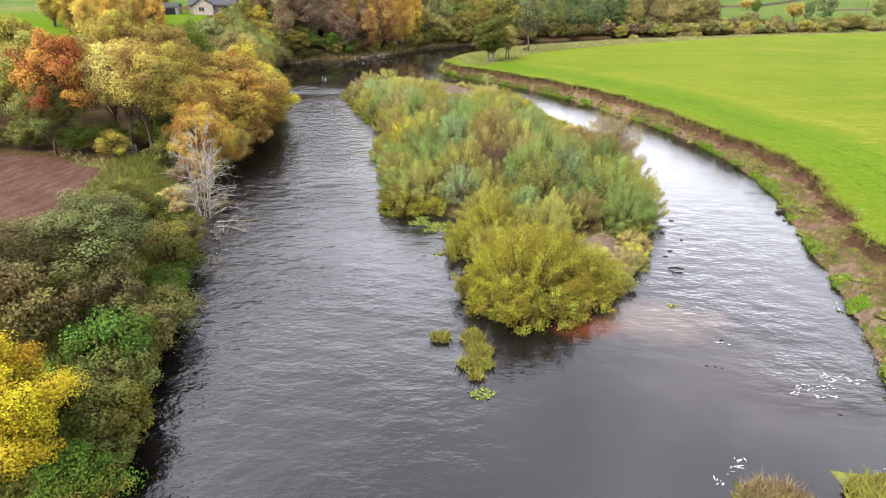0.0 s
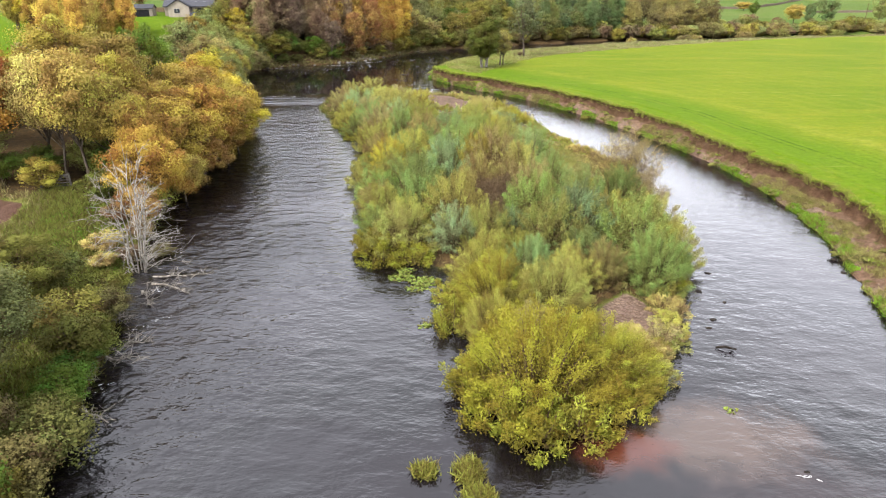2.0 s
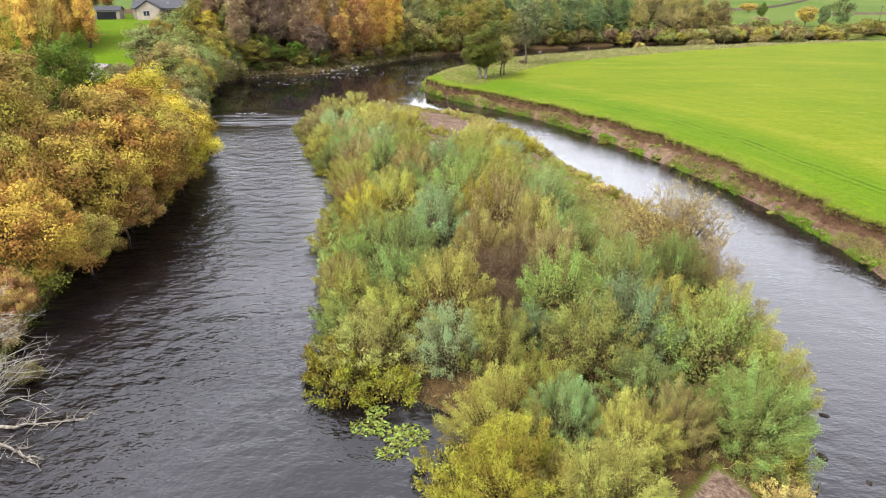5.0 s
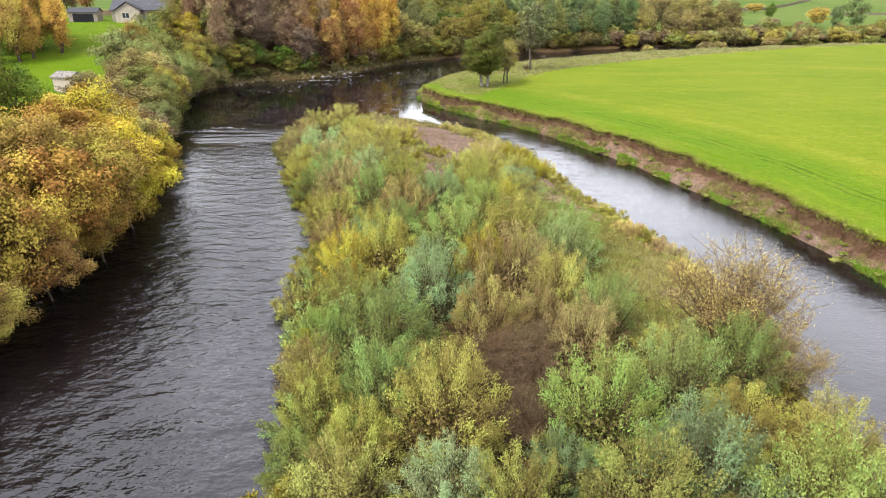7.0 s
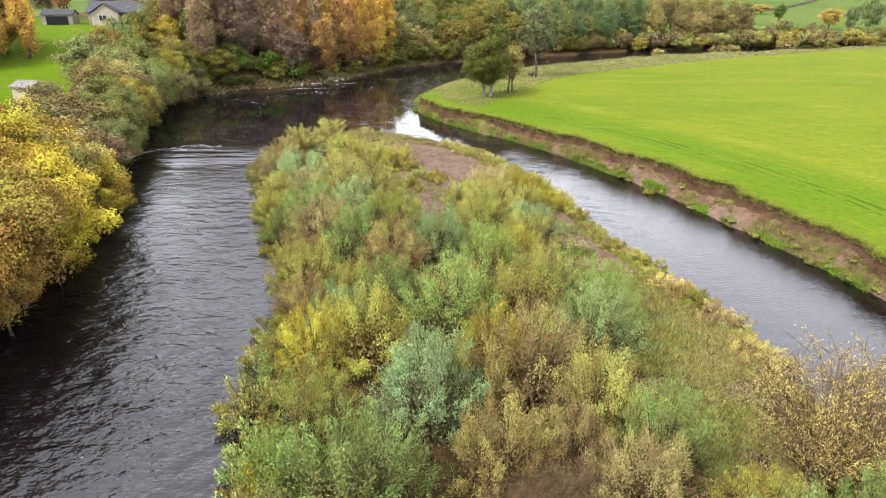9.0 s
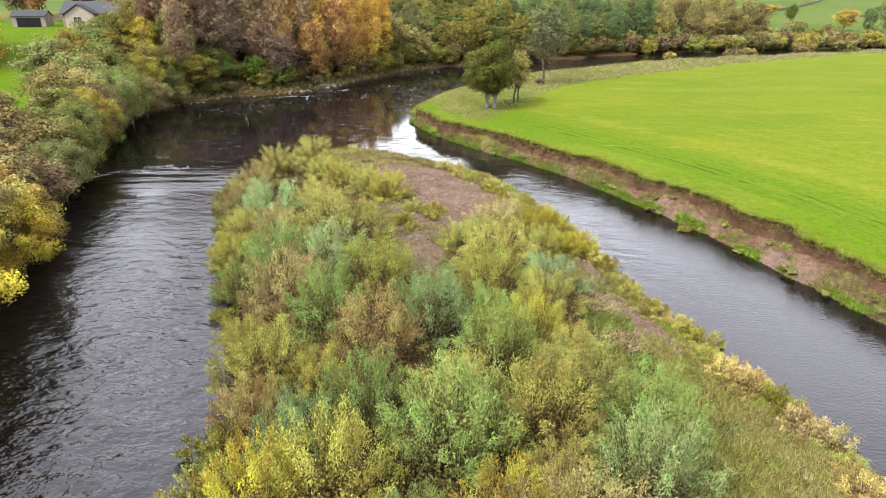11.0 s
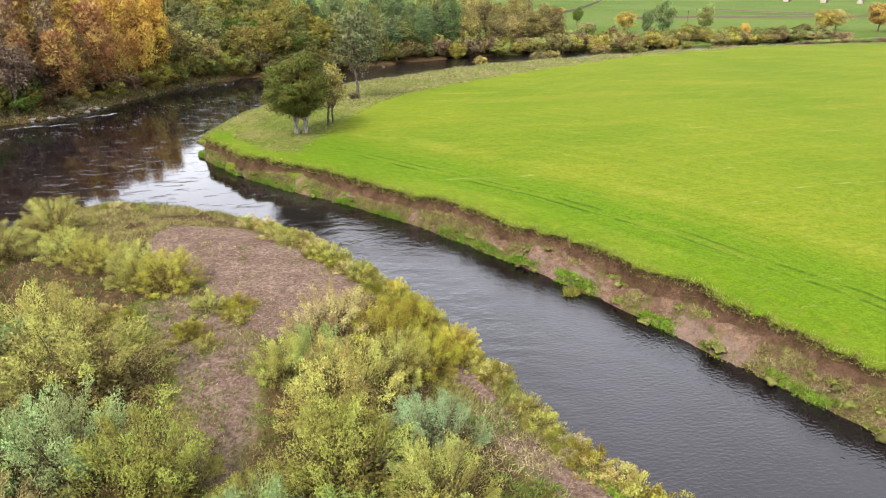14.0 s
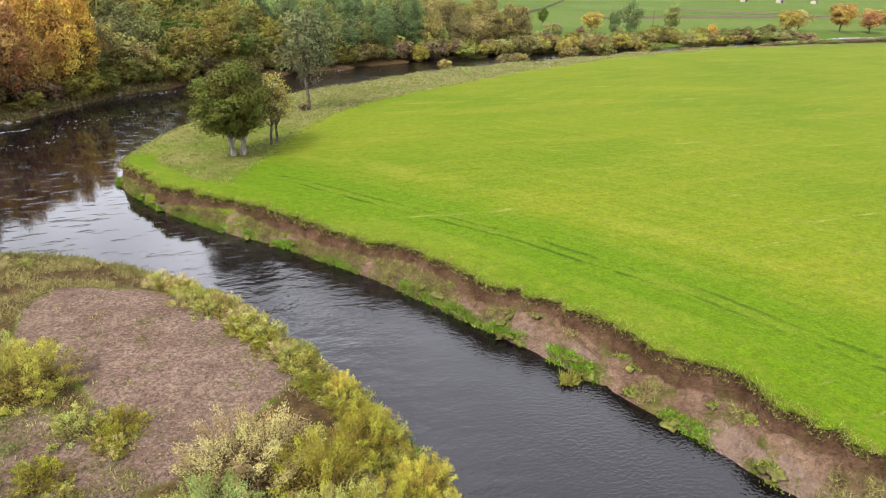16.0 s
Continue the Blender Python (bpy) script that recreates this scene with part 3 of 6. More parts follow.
def build_river_bank():
    """The eroded bank: turf lip, earth face, slumped shelf down to the water."""
    edge, top = curve_through(RIGHT_EDGE, 0.5), curve_through(CLIFF_TOP, 0.5)
    n = 900
    pick = lambda line: np.stack([np.interp(np.linspace(0, 1, n), np.linspace(0, 1, len(line)), line[:, k]) for k in (0, 1)], 1)
    top = pick(top)
    # pair each point of the lip with the nearest one of the water's edge
    near = np.array([edge[np.argmin(((edge - q) ** 2).sum(1))] for q in top])
    kernel = np.ones(9) / 9
    near = np.stack([np.convolve(np.pad(near[:, k], 4, mode="edge"), kernel, "valid") for k in (0, 1)], 1)
    run = np.arange(n) * 0.42 * 560 / 900
    tang = unit(np.gradient(top, axis=0))
    inward = np.stack([tang[:, 1], -tang[:, 0]], 1)
    wiggle = (value_noise(run * 0.3, 0 * run, 5) - 0.5) * 0.95 + (value_noise(run * 1.1, 0 * run, 6) - 0.5) * 0.75 + (value_noise(run * 2.8, 0 * run, 15) - 0.5) * 0.42
    rows, zones, cols = [], [], []
    back = [-2.9, -2.2, -1.5, -0.9, -0.45, -0.15]
    for d in back:
        q = top + inward * (-d) - inward * wiggle[:, None]
        z = 2.4 + 0.03 - (0.10 if d == back[0] else 0) + (value_noise(q[:, 0] * 1.5, q[:, 1] * 1.5, 7) - 0.5) * 0.10
        rows.append(np.column_stack([q, z]))
        zones.append((1, 0, 0))
    q = top - inward * (wiggle + 0.22)[:, None]
    rows.append(np.column_stack([q, 2.30 + 0.08 * value_noise(run * 3, 0 * run, 8)])); zones.append((1, 0, 0))
    q = top - inward * (wiggle + 0.16)[:, None]
    rows.append(np.column_stack([q, 2.08 + 0.12 * value_noise(run * 3, 0 * run, 9)])); zones.append((0.42, 0, 0))
    drop = 0.45 + 0.75 * value_noise(run * 0.2, 0 * run, 10)
    for s in (0.35, 0.7, 1.0):
        out = -0.12 + 0.5 * s
        q = top - inward * (wiggle + out)[:, None] + (value_noise(run * 1.3, 0 * run + s * 3, 11) - 0.5)[:, None] * 0.35 * inward
        rows.append(np.column_stack([q, 2.0 - drop * s])); zones.append((0, 0.2 * s, 0))
    foot = rows[-1]
    for s in np.linspace(0.1, 1.12, 11):
        q = foot[:, :2] + (near - foot[:, :2]) * s
        z = foot[:, 2] * (1 - s) ** 0.9 if s < 1 else 0 * run
        z = z + (value_noise(q[:, 0] * 0.9, q[:, 1] * 0.9, 12) - 0.45) * 0.7 * min(1, 3 * s, 6 * abs(1.02 - s)) + (value_noise(q[:, 0] * 2.7, q[:, 1] * 2.7, 13) - 0.5) * 0.34 + (value_noise(q[:, 0] * 6, q[:, 1] * 6, 16) - 0.5) * 0.12
        if s > 1:
            z = 0 * run - 0.5
        rows.append(np.column_stack([q, z])); zones.append((0, 0.75 + 0.25 * s, 1 if s > 0.45 else 0))
    k = len(rows)
    SHELF.extend(rows)
    # towards the headland the face shrinks into a grassy slope
    verts = np.stack(rows, 1).reshape(-1, 3)
    zone = np.tile(np.array([(*z, 1) for z in zones], float), (n, 1))
    ending = np.repeat(step(0.76, 0.90, np.arange(n) / n), k)
    shelf = np.tile(np.arange(k) > 9, n)
    zone[:, 0] = np.where(shelf, np.maximum(zone[:, 0], ending * (0.2 + 0.45 * value_noise(verts[:, 0] * 0.7, verts[:, 1] * 0.7, 14))), zone[:, 0])
    i = np.arange(n * k).reshape(n, k)
    f = np.stack([i[:-1, :-1], i[:-1, 1:], i[1:, 1:], i[1:, :-1]], -1).reshape(-1, 4)
    ob = new("river_bank", mesh_from("river_bank", verts, f, BANK, True, {"zone": zone}))
    return tagged(ob, "eroded red earth river bank with overhanging turf and slumped grassy shelf", "river bank", kind="structure")


build_ground()
build_water()
build_river_bank()


# ---- plants ----
def part(name, data, parent, label="", colour=None):
    ob = new(name, data)
    ob.parent = parent
    if colour:
        ob.color = rgb(colour)
    if label:
        ob["label"] = label
    return ob


def willow_meshes(seed, radius, height, shoots=62, per=190, leaf=(0.112, 0.046), low=0.42, spread=0.23, skirt=24, core=2600):
    """A willow bush, a mound of leafy plumes: shoots fan out from the foot, a skirt of short ones closes the sides, and
    dry leaves, dark enough to paint in shade, fill the inside.
    """
    r = np.random.default_rng(seed)
    n = shoots + skirt
    ang = r.uniform(0, 2 * np.pi, n)
    f = np.where(np.arange(n) < shoots, np.sqrt(r.uniform(0.0, 1.0, n)), r.uniform(0.86, 1.04, n))
    lobes = 1 + 0.13 * np.sin(3 * ang + r.uniform(0, 6)) + 0.1 * np.sin(5 * ang + r.uniform(0, 6))
    tall = np.where(np.arange(n) < shoots, (1 - 0.66 * f ** 2.6) * r.uniform(0.78, 1.08, n), r.uniform(0.1, 0.34, n))
    foot = np.where(np.arange(n) < shoots, 0.3, 0.62)
    base = np.stack([foot * radius * f * np.cos(ang), foot * radius * f * np.sin(ang), np.full(n, -0.2)], 1)
    tip = np.stack([radius * f * lobes * np.cos(ang), radius * f * lobes * np.sin(ang), height * tall], 1)
    ctrl = base + (tip - base) * [[0.55, 0.55, 0.72]]
    bez = lambda s: base[:, None] * (1 - s) ** 2 + 2 * ctrl[:, None] * s * (1 - s) + tip[:, None] * s ** 2
    s = np.sort(low + (1.02 - low) * r.uniform(0, 1, (n, per)) ** 0.7, 1)[:, :, None]
    at = bez(s)
    way = unit(2 * (1 - s) * (ctrl - base)[:, None] + 2 * s * (tip - ctrl)[:, None])
    at = at + r.normal(size=at.shape) * spread * (1.35 - 0.85 * s) * [1, 1, 0.8]
    at[:, :, 2] = np.maximum(at[:, :, 2], 0.02)
    way = way + r.normal(size=way.shape) * 0.7 + [0, 0, 0.25]
    # browner towards the foot: dry lower leaves, and shade put into the colour
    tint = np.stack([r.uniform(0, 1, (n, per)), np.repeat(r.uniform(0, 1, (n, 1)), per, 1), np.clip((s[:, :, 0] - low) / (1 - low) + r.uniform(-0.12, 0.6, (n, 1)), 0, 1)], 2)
    out = unit(at * [1 / radius, 1 / radius, 0.8 / height] + 1e-4) + [0, 0, 0.3] + r.normal(size=at.shape) * 0.45
    # dark brown core leaves: dried ones, also painting the shade inside
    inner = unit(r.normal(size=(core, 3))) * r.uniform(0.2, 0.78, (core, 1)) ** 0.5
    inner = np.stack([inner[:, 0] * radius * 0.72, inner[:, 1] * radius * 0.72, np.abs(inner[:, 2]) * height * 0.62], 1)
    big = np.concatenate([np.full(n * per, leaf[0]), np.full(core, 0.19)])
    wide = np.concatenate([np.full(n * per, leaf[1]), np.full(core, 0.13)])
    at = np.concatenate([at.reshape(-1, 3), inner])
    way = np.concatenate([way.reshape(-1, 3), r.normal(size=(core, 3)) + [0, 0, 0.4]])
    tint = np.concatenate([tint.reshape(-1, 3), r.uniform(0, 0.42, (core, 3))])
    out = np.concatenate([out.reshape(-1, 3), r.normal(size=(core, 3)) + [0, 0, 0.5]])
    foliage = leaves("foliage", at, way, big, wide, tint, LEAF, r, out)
    stems = []
    for i in range(0, n, 3):
        line = bez(np.array([0, 0.3, 0.6, 0.92])[None, :, None])[i]
        stems.append([(q, w) for q, w in zip(line, (0.05, 0.04, 0.025, 0.008))])
    return tubes("branchwork", stems, TWIG, 3), foliage


def tree_meshes(seed, height, radius, trunk=0.2, clumps=60, per=92, leaf=(0.42, 0.42), squash=1.0, cone=0.0, gap=0.25, weep=0.0, bark=None, fork=1, every=3, twigs=1, stout=0.016, skirt=0.0, core=0):
    """A trunk with limbs, and a crown of leaf clumps round the limbs' ends."""
    r = np.random.default_rng(seed)
    low = height * trunk
    mid, half = (height + low) / 2, (height - low) / 2
    v = unit(r.normal(size=(clumps, 3)))
    v[:, 2] = v[:, 2] * 0.92 + 0.08
    c = v * (r.uniform(0.35, 1.0, clumps) ** 0.5)[:, None]
    c[:, :2] *= (np.clip(1 - np.minimum(v[:, 2:3], 0) ** 2, 0.12, 1) ** -skirt)
    taper = 1 - cone * np.clip((c[:, 2] + 1) / 2, 0, 1)
    turn = np.arctan2(c[:, 1], c[:, 0])
    lop = 1 + 0.24 * np.sin(2 * turn + r.uniform(0, 6)) + 0.14 * np.sin(3 * turn + r.uniform(0, 6))
    c = np.stack([c[:, 0] * radius * taper * lop * 0.86, c[:, 1] * radius * taper * lop * 0.86, mid + c[:, 2] * half * 0.86], 1)
    c[:, :2] *= r.uniform(0.78, 1.14, (clumps, 1))
    size = radius * gap * r.uniform(0.55, 1.55, clumps) * (0.6 + 0.4 * taper)
    w = unit(r.normal(size=(clumps, per, 3)) + [0, 0, 0.35])
    at = c[:, None] + w * size[:, None, None] * r.uniform(0.45, 1.12, (clumps, per, 1)) * [1, 1, 0.8 * squash]
    way = np.cross(w, unit(r.normal(size=w.shape))) + w * 0.35 + [0, 0, -0.15 - weep]
    tint = np.stack([r.uniform(0, 1, (clumps, per)), np.repeat(r.uniform(0, 1, (clumps, 1)), per, 1), r.uniform(0.33, 1, (clumps, per))], 2)
    # dark brown leaves fill the inside of the crown, their colour standing for its shade
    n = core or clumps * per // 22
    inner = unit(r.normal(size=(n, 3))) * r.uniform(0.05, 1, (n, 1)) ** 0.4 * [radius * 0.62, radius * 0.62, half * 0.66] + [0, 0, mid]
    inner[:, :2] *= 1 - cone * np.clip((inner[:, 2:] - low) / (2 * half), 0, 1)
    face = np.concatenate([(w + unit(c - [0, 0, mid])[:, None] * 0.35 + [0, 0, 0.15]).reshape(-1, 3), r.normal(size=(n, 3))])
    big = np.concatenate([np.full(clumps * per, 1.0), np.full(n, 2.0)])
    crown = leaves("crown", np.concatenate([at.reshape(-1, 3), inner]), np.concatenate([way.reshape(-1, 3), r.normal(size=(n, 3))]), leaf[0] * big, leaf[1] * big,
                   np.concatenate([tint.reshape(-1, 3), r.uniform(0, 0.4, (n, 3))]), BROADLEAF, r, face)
    girth = height * stout
    lines, spines = [], []
    for k in range(fork):
        lean = (r.normal() * 0.3, r.normal() * 0.3) if fork == 1 else (math.cos(2.1 * k) * radius * 0.35, math.sin(2.1 * k) * radius * 0.35)
        foot = (0, 0, -0.4) if fork == 1 else (lean[0] * 0.35, lean[1] * 0.35, -0.4)
        spine = bent(foot, (*lean, height * 0.84), r, 0, 0.02, 6)
        spines.append(spine)
        lines.append([(q, g) for q, g in zip(spine, girth * np.array([1.35, 1.0, 0.8, 0.6, 0.4, 0.12]))])
    for i in range(0, clumps, every):
        k = np.clip((c[i, 2] * 0.6 - low * 0.2) / height, max(0.1, trunk * 0.86), 0.75)
        spine = spines[i // every % fork]
        start = np.array([np.interp(k * 1.16, np.linspace(0, 1, 6), spine[:, a]) for a in range(3)])
        limb = bent(start, c[i], r, 0.05, 0.05, 4)
        lines.append([(q, g) for q, g in zip(limb, girth * np.array([0.42, 0.3, 0.2, 0.06]))])
        for _ in range(twigs):
            lines.append([(limb[2], girth * 0.15), (c[i] + r.normal(size=3) * size[i] * 0.8, girth * 0.03)])
    return tubes("trunk", lines, bark or BARK, 5 if twigs else 4), crown


def twiggy_meshes(seed, radius, height, shoots=190, leaf_count=24000, leaf=(0.13, 0.022)):
    """A nearly bare bush: fans of fine twigs with a haze of dry leaves."""
    r = np.random.default_rng(seed)
    lines, ends = [], []
    for _ in range(shoots):
        ang, f = r.uniform(0, 6.283), math.sqrt(r.uniform(0, 1))
        tip = np.array([radius * f * math.cos(ang), radius * f * math.sin(ang), height * (1 - 0.5 * f * f) * r.uniform(0.75, 1.1)])
        limb = bent((0.15 * tip[0], 0.15 * tip[1], -0.2), tip, r, 0.07, 0.03, 5)
        lines.append([(q, g) for q, g in zip(limb, (0.03, 0.024, 0.018, 0.012, 0.005))])
        for _ in range(10):
            k = r.integers(1, 5)
            e = limb[k] + r.normal(size=3) * [0.5, 0.5, 0.3] + [0, 0, 0.5]
            lines.append([(limb[k], 0.014), (e, 0.008)])
            ends += [limb[k] * (1 - w) + e * w for w in (0.2, 0.4, 0.6, 0.8, 1.0)]
    ends = np.array(ends)
    at = ends[r.integers(0, len(ends), leaf_count)] + r.normal(size=(leaf_count, 3)) * 0.07
    tint = r.uniform(0, 1, (leaf_count, 3))
    return tubes("branchwork", lines, TWIG, 3), leaves("foliage", at, r.normal(size=at.shape) * 0.8 + at * [0.12, 0.12, 0] + [0, 0, 0.9], leaf[0], leaf[1], tint, LEAF, r)


def plant(name, meshes, names=("branchwork", "foliage")):
    """A model of a plant: an Empty at its foot with its two parts."""
    root = new(name)
    for n, me in zip(names, meshes):
        tagged(part(n, me, root), kind="stuff" if n in ("branchwork", "foliage") else "")
    MODELS_MADE.append(root)
    return root


def set_out(model, x, y, wide, tall, colour, label, category, group, turn=None, sink=0.05):
    """A copy of a model at a place of the plan, with its own size, turn and leaf colour."""
    m = Matrix.Translation((x, y, max(height_at(x, y), 0) - sink)) @ Matrix.Rotation(turn if turn is not None else rng.uniform(0, 6.28), 4, "Z") @ Matrix.Diagonal((wide, wide, tall, 1))
    ob = copy_thing(model, m)
    j = rng.uniform(0.8, 1.2)
    for child in ob.children:
        child.color = (colour[0] * j * rng.uniform(0.93, 1.07), colour[1] * j, colour[2] * j * rng.uniform(0.85, 1.15), 1)
    return tagged(ob, label, category, group)


MODELS_MADE = []
WILLOWS = [plant("willow_bush", willow_meshes(s, 3.0, 4.0)) for s in (1, 2, 3, 4, 5, 6)]
FINE_WILLOWS = [plant("willow_bush", willow_meshes(s, 3.0, 4.0, 120, 300, (0.082, 0.031), 0.38, 0.19, 44, 2800)) for s in (7, 8)]
LOW_WILLOWS = [plant("willow_scrub", willow_meshes(s, 1.5, 1.5, 26, 80, (0.13, 0.055), 0.22, 0.16, 12, 220)) for s in (21, 22, 23)]
TWIGGIES = [plant("bare_willow", twiggy_meshes(s, 3.2, 5.0)) for s in (31, 32)]
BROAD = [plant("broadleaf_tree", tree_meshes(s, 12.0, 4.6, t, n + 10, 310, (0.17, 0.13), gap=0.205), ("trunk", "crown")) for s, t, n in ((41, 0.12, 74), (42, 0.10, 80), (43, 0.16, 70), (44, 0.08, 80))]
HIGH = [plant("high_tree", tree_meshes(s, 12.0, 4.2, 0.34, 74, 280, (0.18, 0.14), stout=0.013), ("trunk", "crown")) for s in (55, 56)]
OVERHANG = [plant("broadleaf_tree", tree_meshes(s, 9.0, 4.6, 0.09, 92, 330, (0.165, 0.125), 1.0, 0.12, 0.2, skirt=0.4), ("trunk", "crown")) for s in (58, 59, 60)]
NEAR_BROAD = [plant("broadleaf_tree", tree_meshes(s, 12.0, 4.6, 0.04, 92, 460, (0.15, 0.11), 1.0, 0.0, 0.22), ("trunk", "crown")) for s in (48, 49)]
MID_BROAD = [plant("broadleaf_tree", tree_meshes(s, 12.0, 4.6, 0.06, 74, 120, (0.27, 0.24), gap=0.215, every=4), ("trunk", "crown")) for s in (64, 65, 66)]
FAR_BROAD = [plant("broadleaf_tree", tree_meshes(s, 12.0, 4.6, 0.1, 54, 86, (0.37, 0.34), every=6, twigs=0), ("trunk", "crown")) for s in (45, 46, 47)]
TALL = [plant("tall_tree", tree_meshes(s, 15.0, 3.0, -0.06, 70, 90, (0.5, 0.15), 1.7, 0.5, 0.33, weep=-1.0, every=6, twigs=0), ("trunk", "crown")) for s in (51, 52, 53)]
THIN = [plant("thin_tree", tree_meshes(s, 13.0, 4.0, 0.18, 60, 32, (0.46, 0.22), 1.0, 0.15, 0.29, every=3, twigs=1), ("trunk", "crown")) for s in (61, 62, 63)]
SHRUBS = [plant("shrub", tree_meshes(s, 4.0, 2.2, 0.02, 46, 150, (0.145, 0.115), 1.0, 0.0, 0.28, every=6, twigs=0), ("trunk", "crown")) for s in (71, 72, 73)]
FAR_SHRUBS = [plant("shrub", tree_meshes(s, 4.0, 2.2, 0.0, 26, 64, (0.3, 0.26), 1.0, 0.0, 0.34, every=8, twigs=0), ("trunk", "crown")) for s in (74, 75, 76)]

YELLOW_GREEN, GREEN, SAGE, OLIVE, YELLOW, TAN = (0.62, 0.58, 0.14), (0.44, 0.55, 0.15), (0.41, 0.54, 0.22), (0.57, 0.45, 0.17), (0.74, 0.62, 0.10), (0.74, 0.57, 0.23)
HUES = [YELLOW_GREEN, GREEN, SAGE, OLIVE, YELLOW, TAN, (0.46, 0.42, 0.06)]
HUES = [tuple(v * 0.98 for v in hue) for hue in HUES]
HUE_WORDS = ["yellow-green", "fresh green", "grey-green", "olive-brown", "golden yellow", "straw-coloured", "olive-yellow"]

# the island's willows, from its downstream tip upwards: x, y, radius, height, hue
NEAR_TIP = [(5.2, 36.0, 4.1, 4.9, 6), (8.6, 37.4, 2.9, 3.3, 6), (4.0, 44.6, 3.0, 3.7, 6), (7.0, 43.2, 2.8, 3.6, 0), (10.6, 39.6, 1.6, 1.6, 5), (-2.2, 54.4, 2.7, 3.3, 0),
            (1.9, 58.3, 2.9, 4.5, 0), (-1.4, 65, 3.2, 4.8, 1), (8.3, 58.2, 2.9, 4.6, 1), (8.7, 53.2, 2.8, 4.2, 0), (14.7, 52.8, 3.3, 4.6, 1), (11.2, 54.8, 2.9, 4.5, 2),
            (14.6, 48.0, 2.7, 4.0, 1), (16.8, 51.2, 2.2, 3.4, 0), (12.2, 60.5, 2.8, 4.3, 1), (17.6, 57.0, 2.3, 3.6, 0)]
LOWER_MIDDLE = [(-3.6, 59.8, 2.1, 3.5, 0), (-3.6, 70, 2.2, 3.8, 0), (6.2, 71.5, 3.1, 5.0, 3), (2.7, 77.8, 3.2, 4.8, 1), (6.5, 79, 2.9, 4.6, 0), (-1.8, 75.4, 2.9, 4.5, 0),
                (-4.4, 75.2, 2.0, 4.0, 4), (-6.0, 83.8, 2.4, 4.0, 0), (-0.8, 85.5, 2.8, 4.2, 3), (9.8, 75.2, 2.7, 4.3, 2), (4.5, 72.8, 2.2, 4.4, 4), (1.4, 70.2, 2.8, 4.6, 2),
                (8.6, 69.6, 2.5, 4.3, 0), (10.6, 67.0, 2.2, 4.2, 1), (4.2, 66.6, 2.2, 3.9, 3), (-1.0, 60.5, 2.3, 4.2, 1), (5.2, 84.2, 2.7, 4.2, 1)]
UPPER_MIDDLE = [(8.6, 81, 2.6, 4.0, 0), (2.0, 88.8, 2.6, 4.0, 2), (-6.4, 91.5, 2.8, 4.2, 3), (-1.2, 93.8, 2.7, 4.0, 0), (5.6, 92.4, 2.8, 3.9, 0), (-4.4, 96.2, 2.6, 3.8, 2),
                (-8.2, 96.6, 2.5, 4.0, 1), (6.4, 96.6, 2.9, 3.8, 0), (8.6, 90.4, 2.1, 3.2, 0), (-3.8, 88.6, 2.4, 4.0, 1), (-8.8, 100.6, 2.6, 3.8, 3),
                (-5.0, 102.2, 4.1, 4.2, 0), (-10.6, 105.8, 3.4, 4.2, 2), (-7.2, 107.6, 2.7, 3.6, 0), (-14.2, 110.8, 2.4, 3.0, 3), (7.2, 86.6, 2.2, 3.6, 4), (-1.0, 80.8, 2.2, 3.8, 1)]
UPSTREAM_END = [(-14.4, 115.8, 2.4, 2.9, 3), (-13.6, 121.5, 2.6, 3.1, 0), (-10.6, 125.8, 2.5, 3.0, 0), (-8.8, 120.2, 1.9, 2.3, 0), (-6.6, 117.8, 2.0, 2.4, 0), (-4.0, 115.4, 2.0, 2.4, 0),
                (-1.8, 113.2, 2.2, 2.7, 4), (-3.6, 113.8, 1.5, 2.0, 0), (7.2, 103.6, 2.7, 3.1, 5), (5.8, 101.2, 1.9, 2.4, 1), (11.8, 108.4, 0.95, 1.4, 4), (12.0, 104.6, 1.6, 2.0, 6), (9.4, 101.8, 2.2, 2.8, 6), (4.2, 100.8, 1.6, 2.4, 0), (11.2, 99.6, 1.8, 2.2, 6), (13.2, 101.0, 1.3, 1.7, 4), (9.6, 99.4, 1.9, 2.4, 0)]
WILLOW_SPOTS = NEAR_TIP + LOWER_MIDDLE + UPPER_MIDDLE + UPSTREAM_END
OPEN_EAST = [(12.0, 72), (12.8, 66.5), (15.4, 65), (22, 70), (22, 84), (17, 100), (12.5, 108), (9.8, 104), (12, 96), (11, 86), (12.8, 79)]


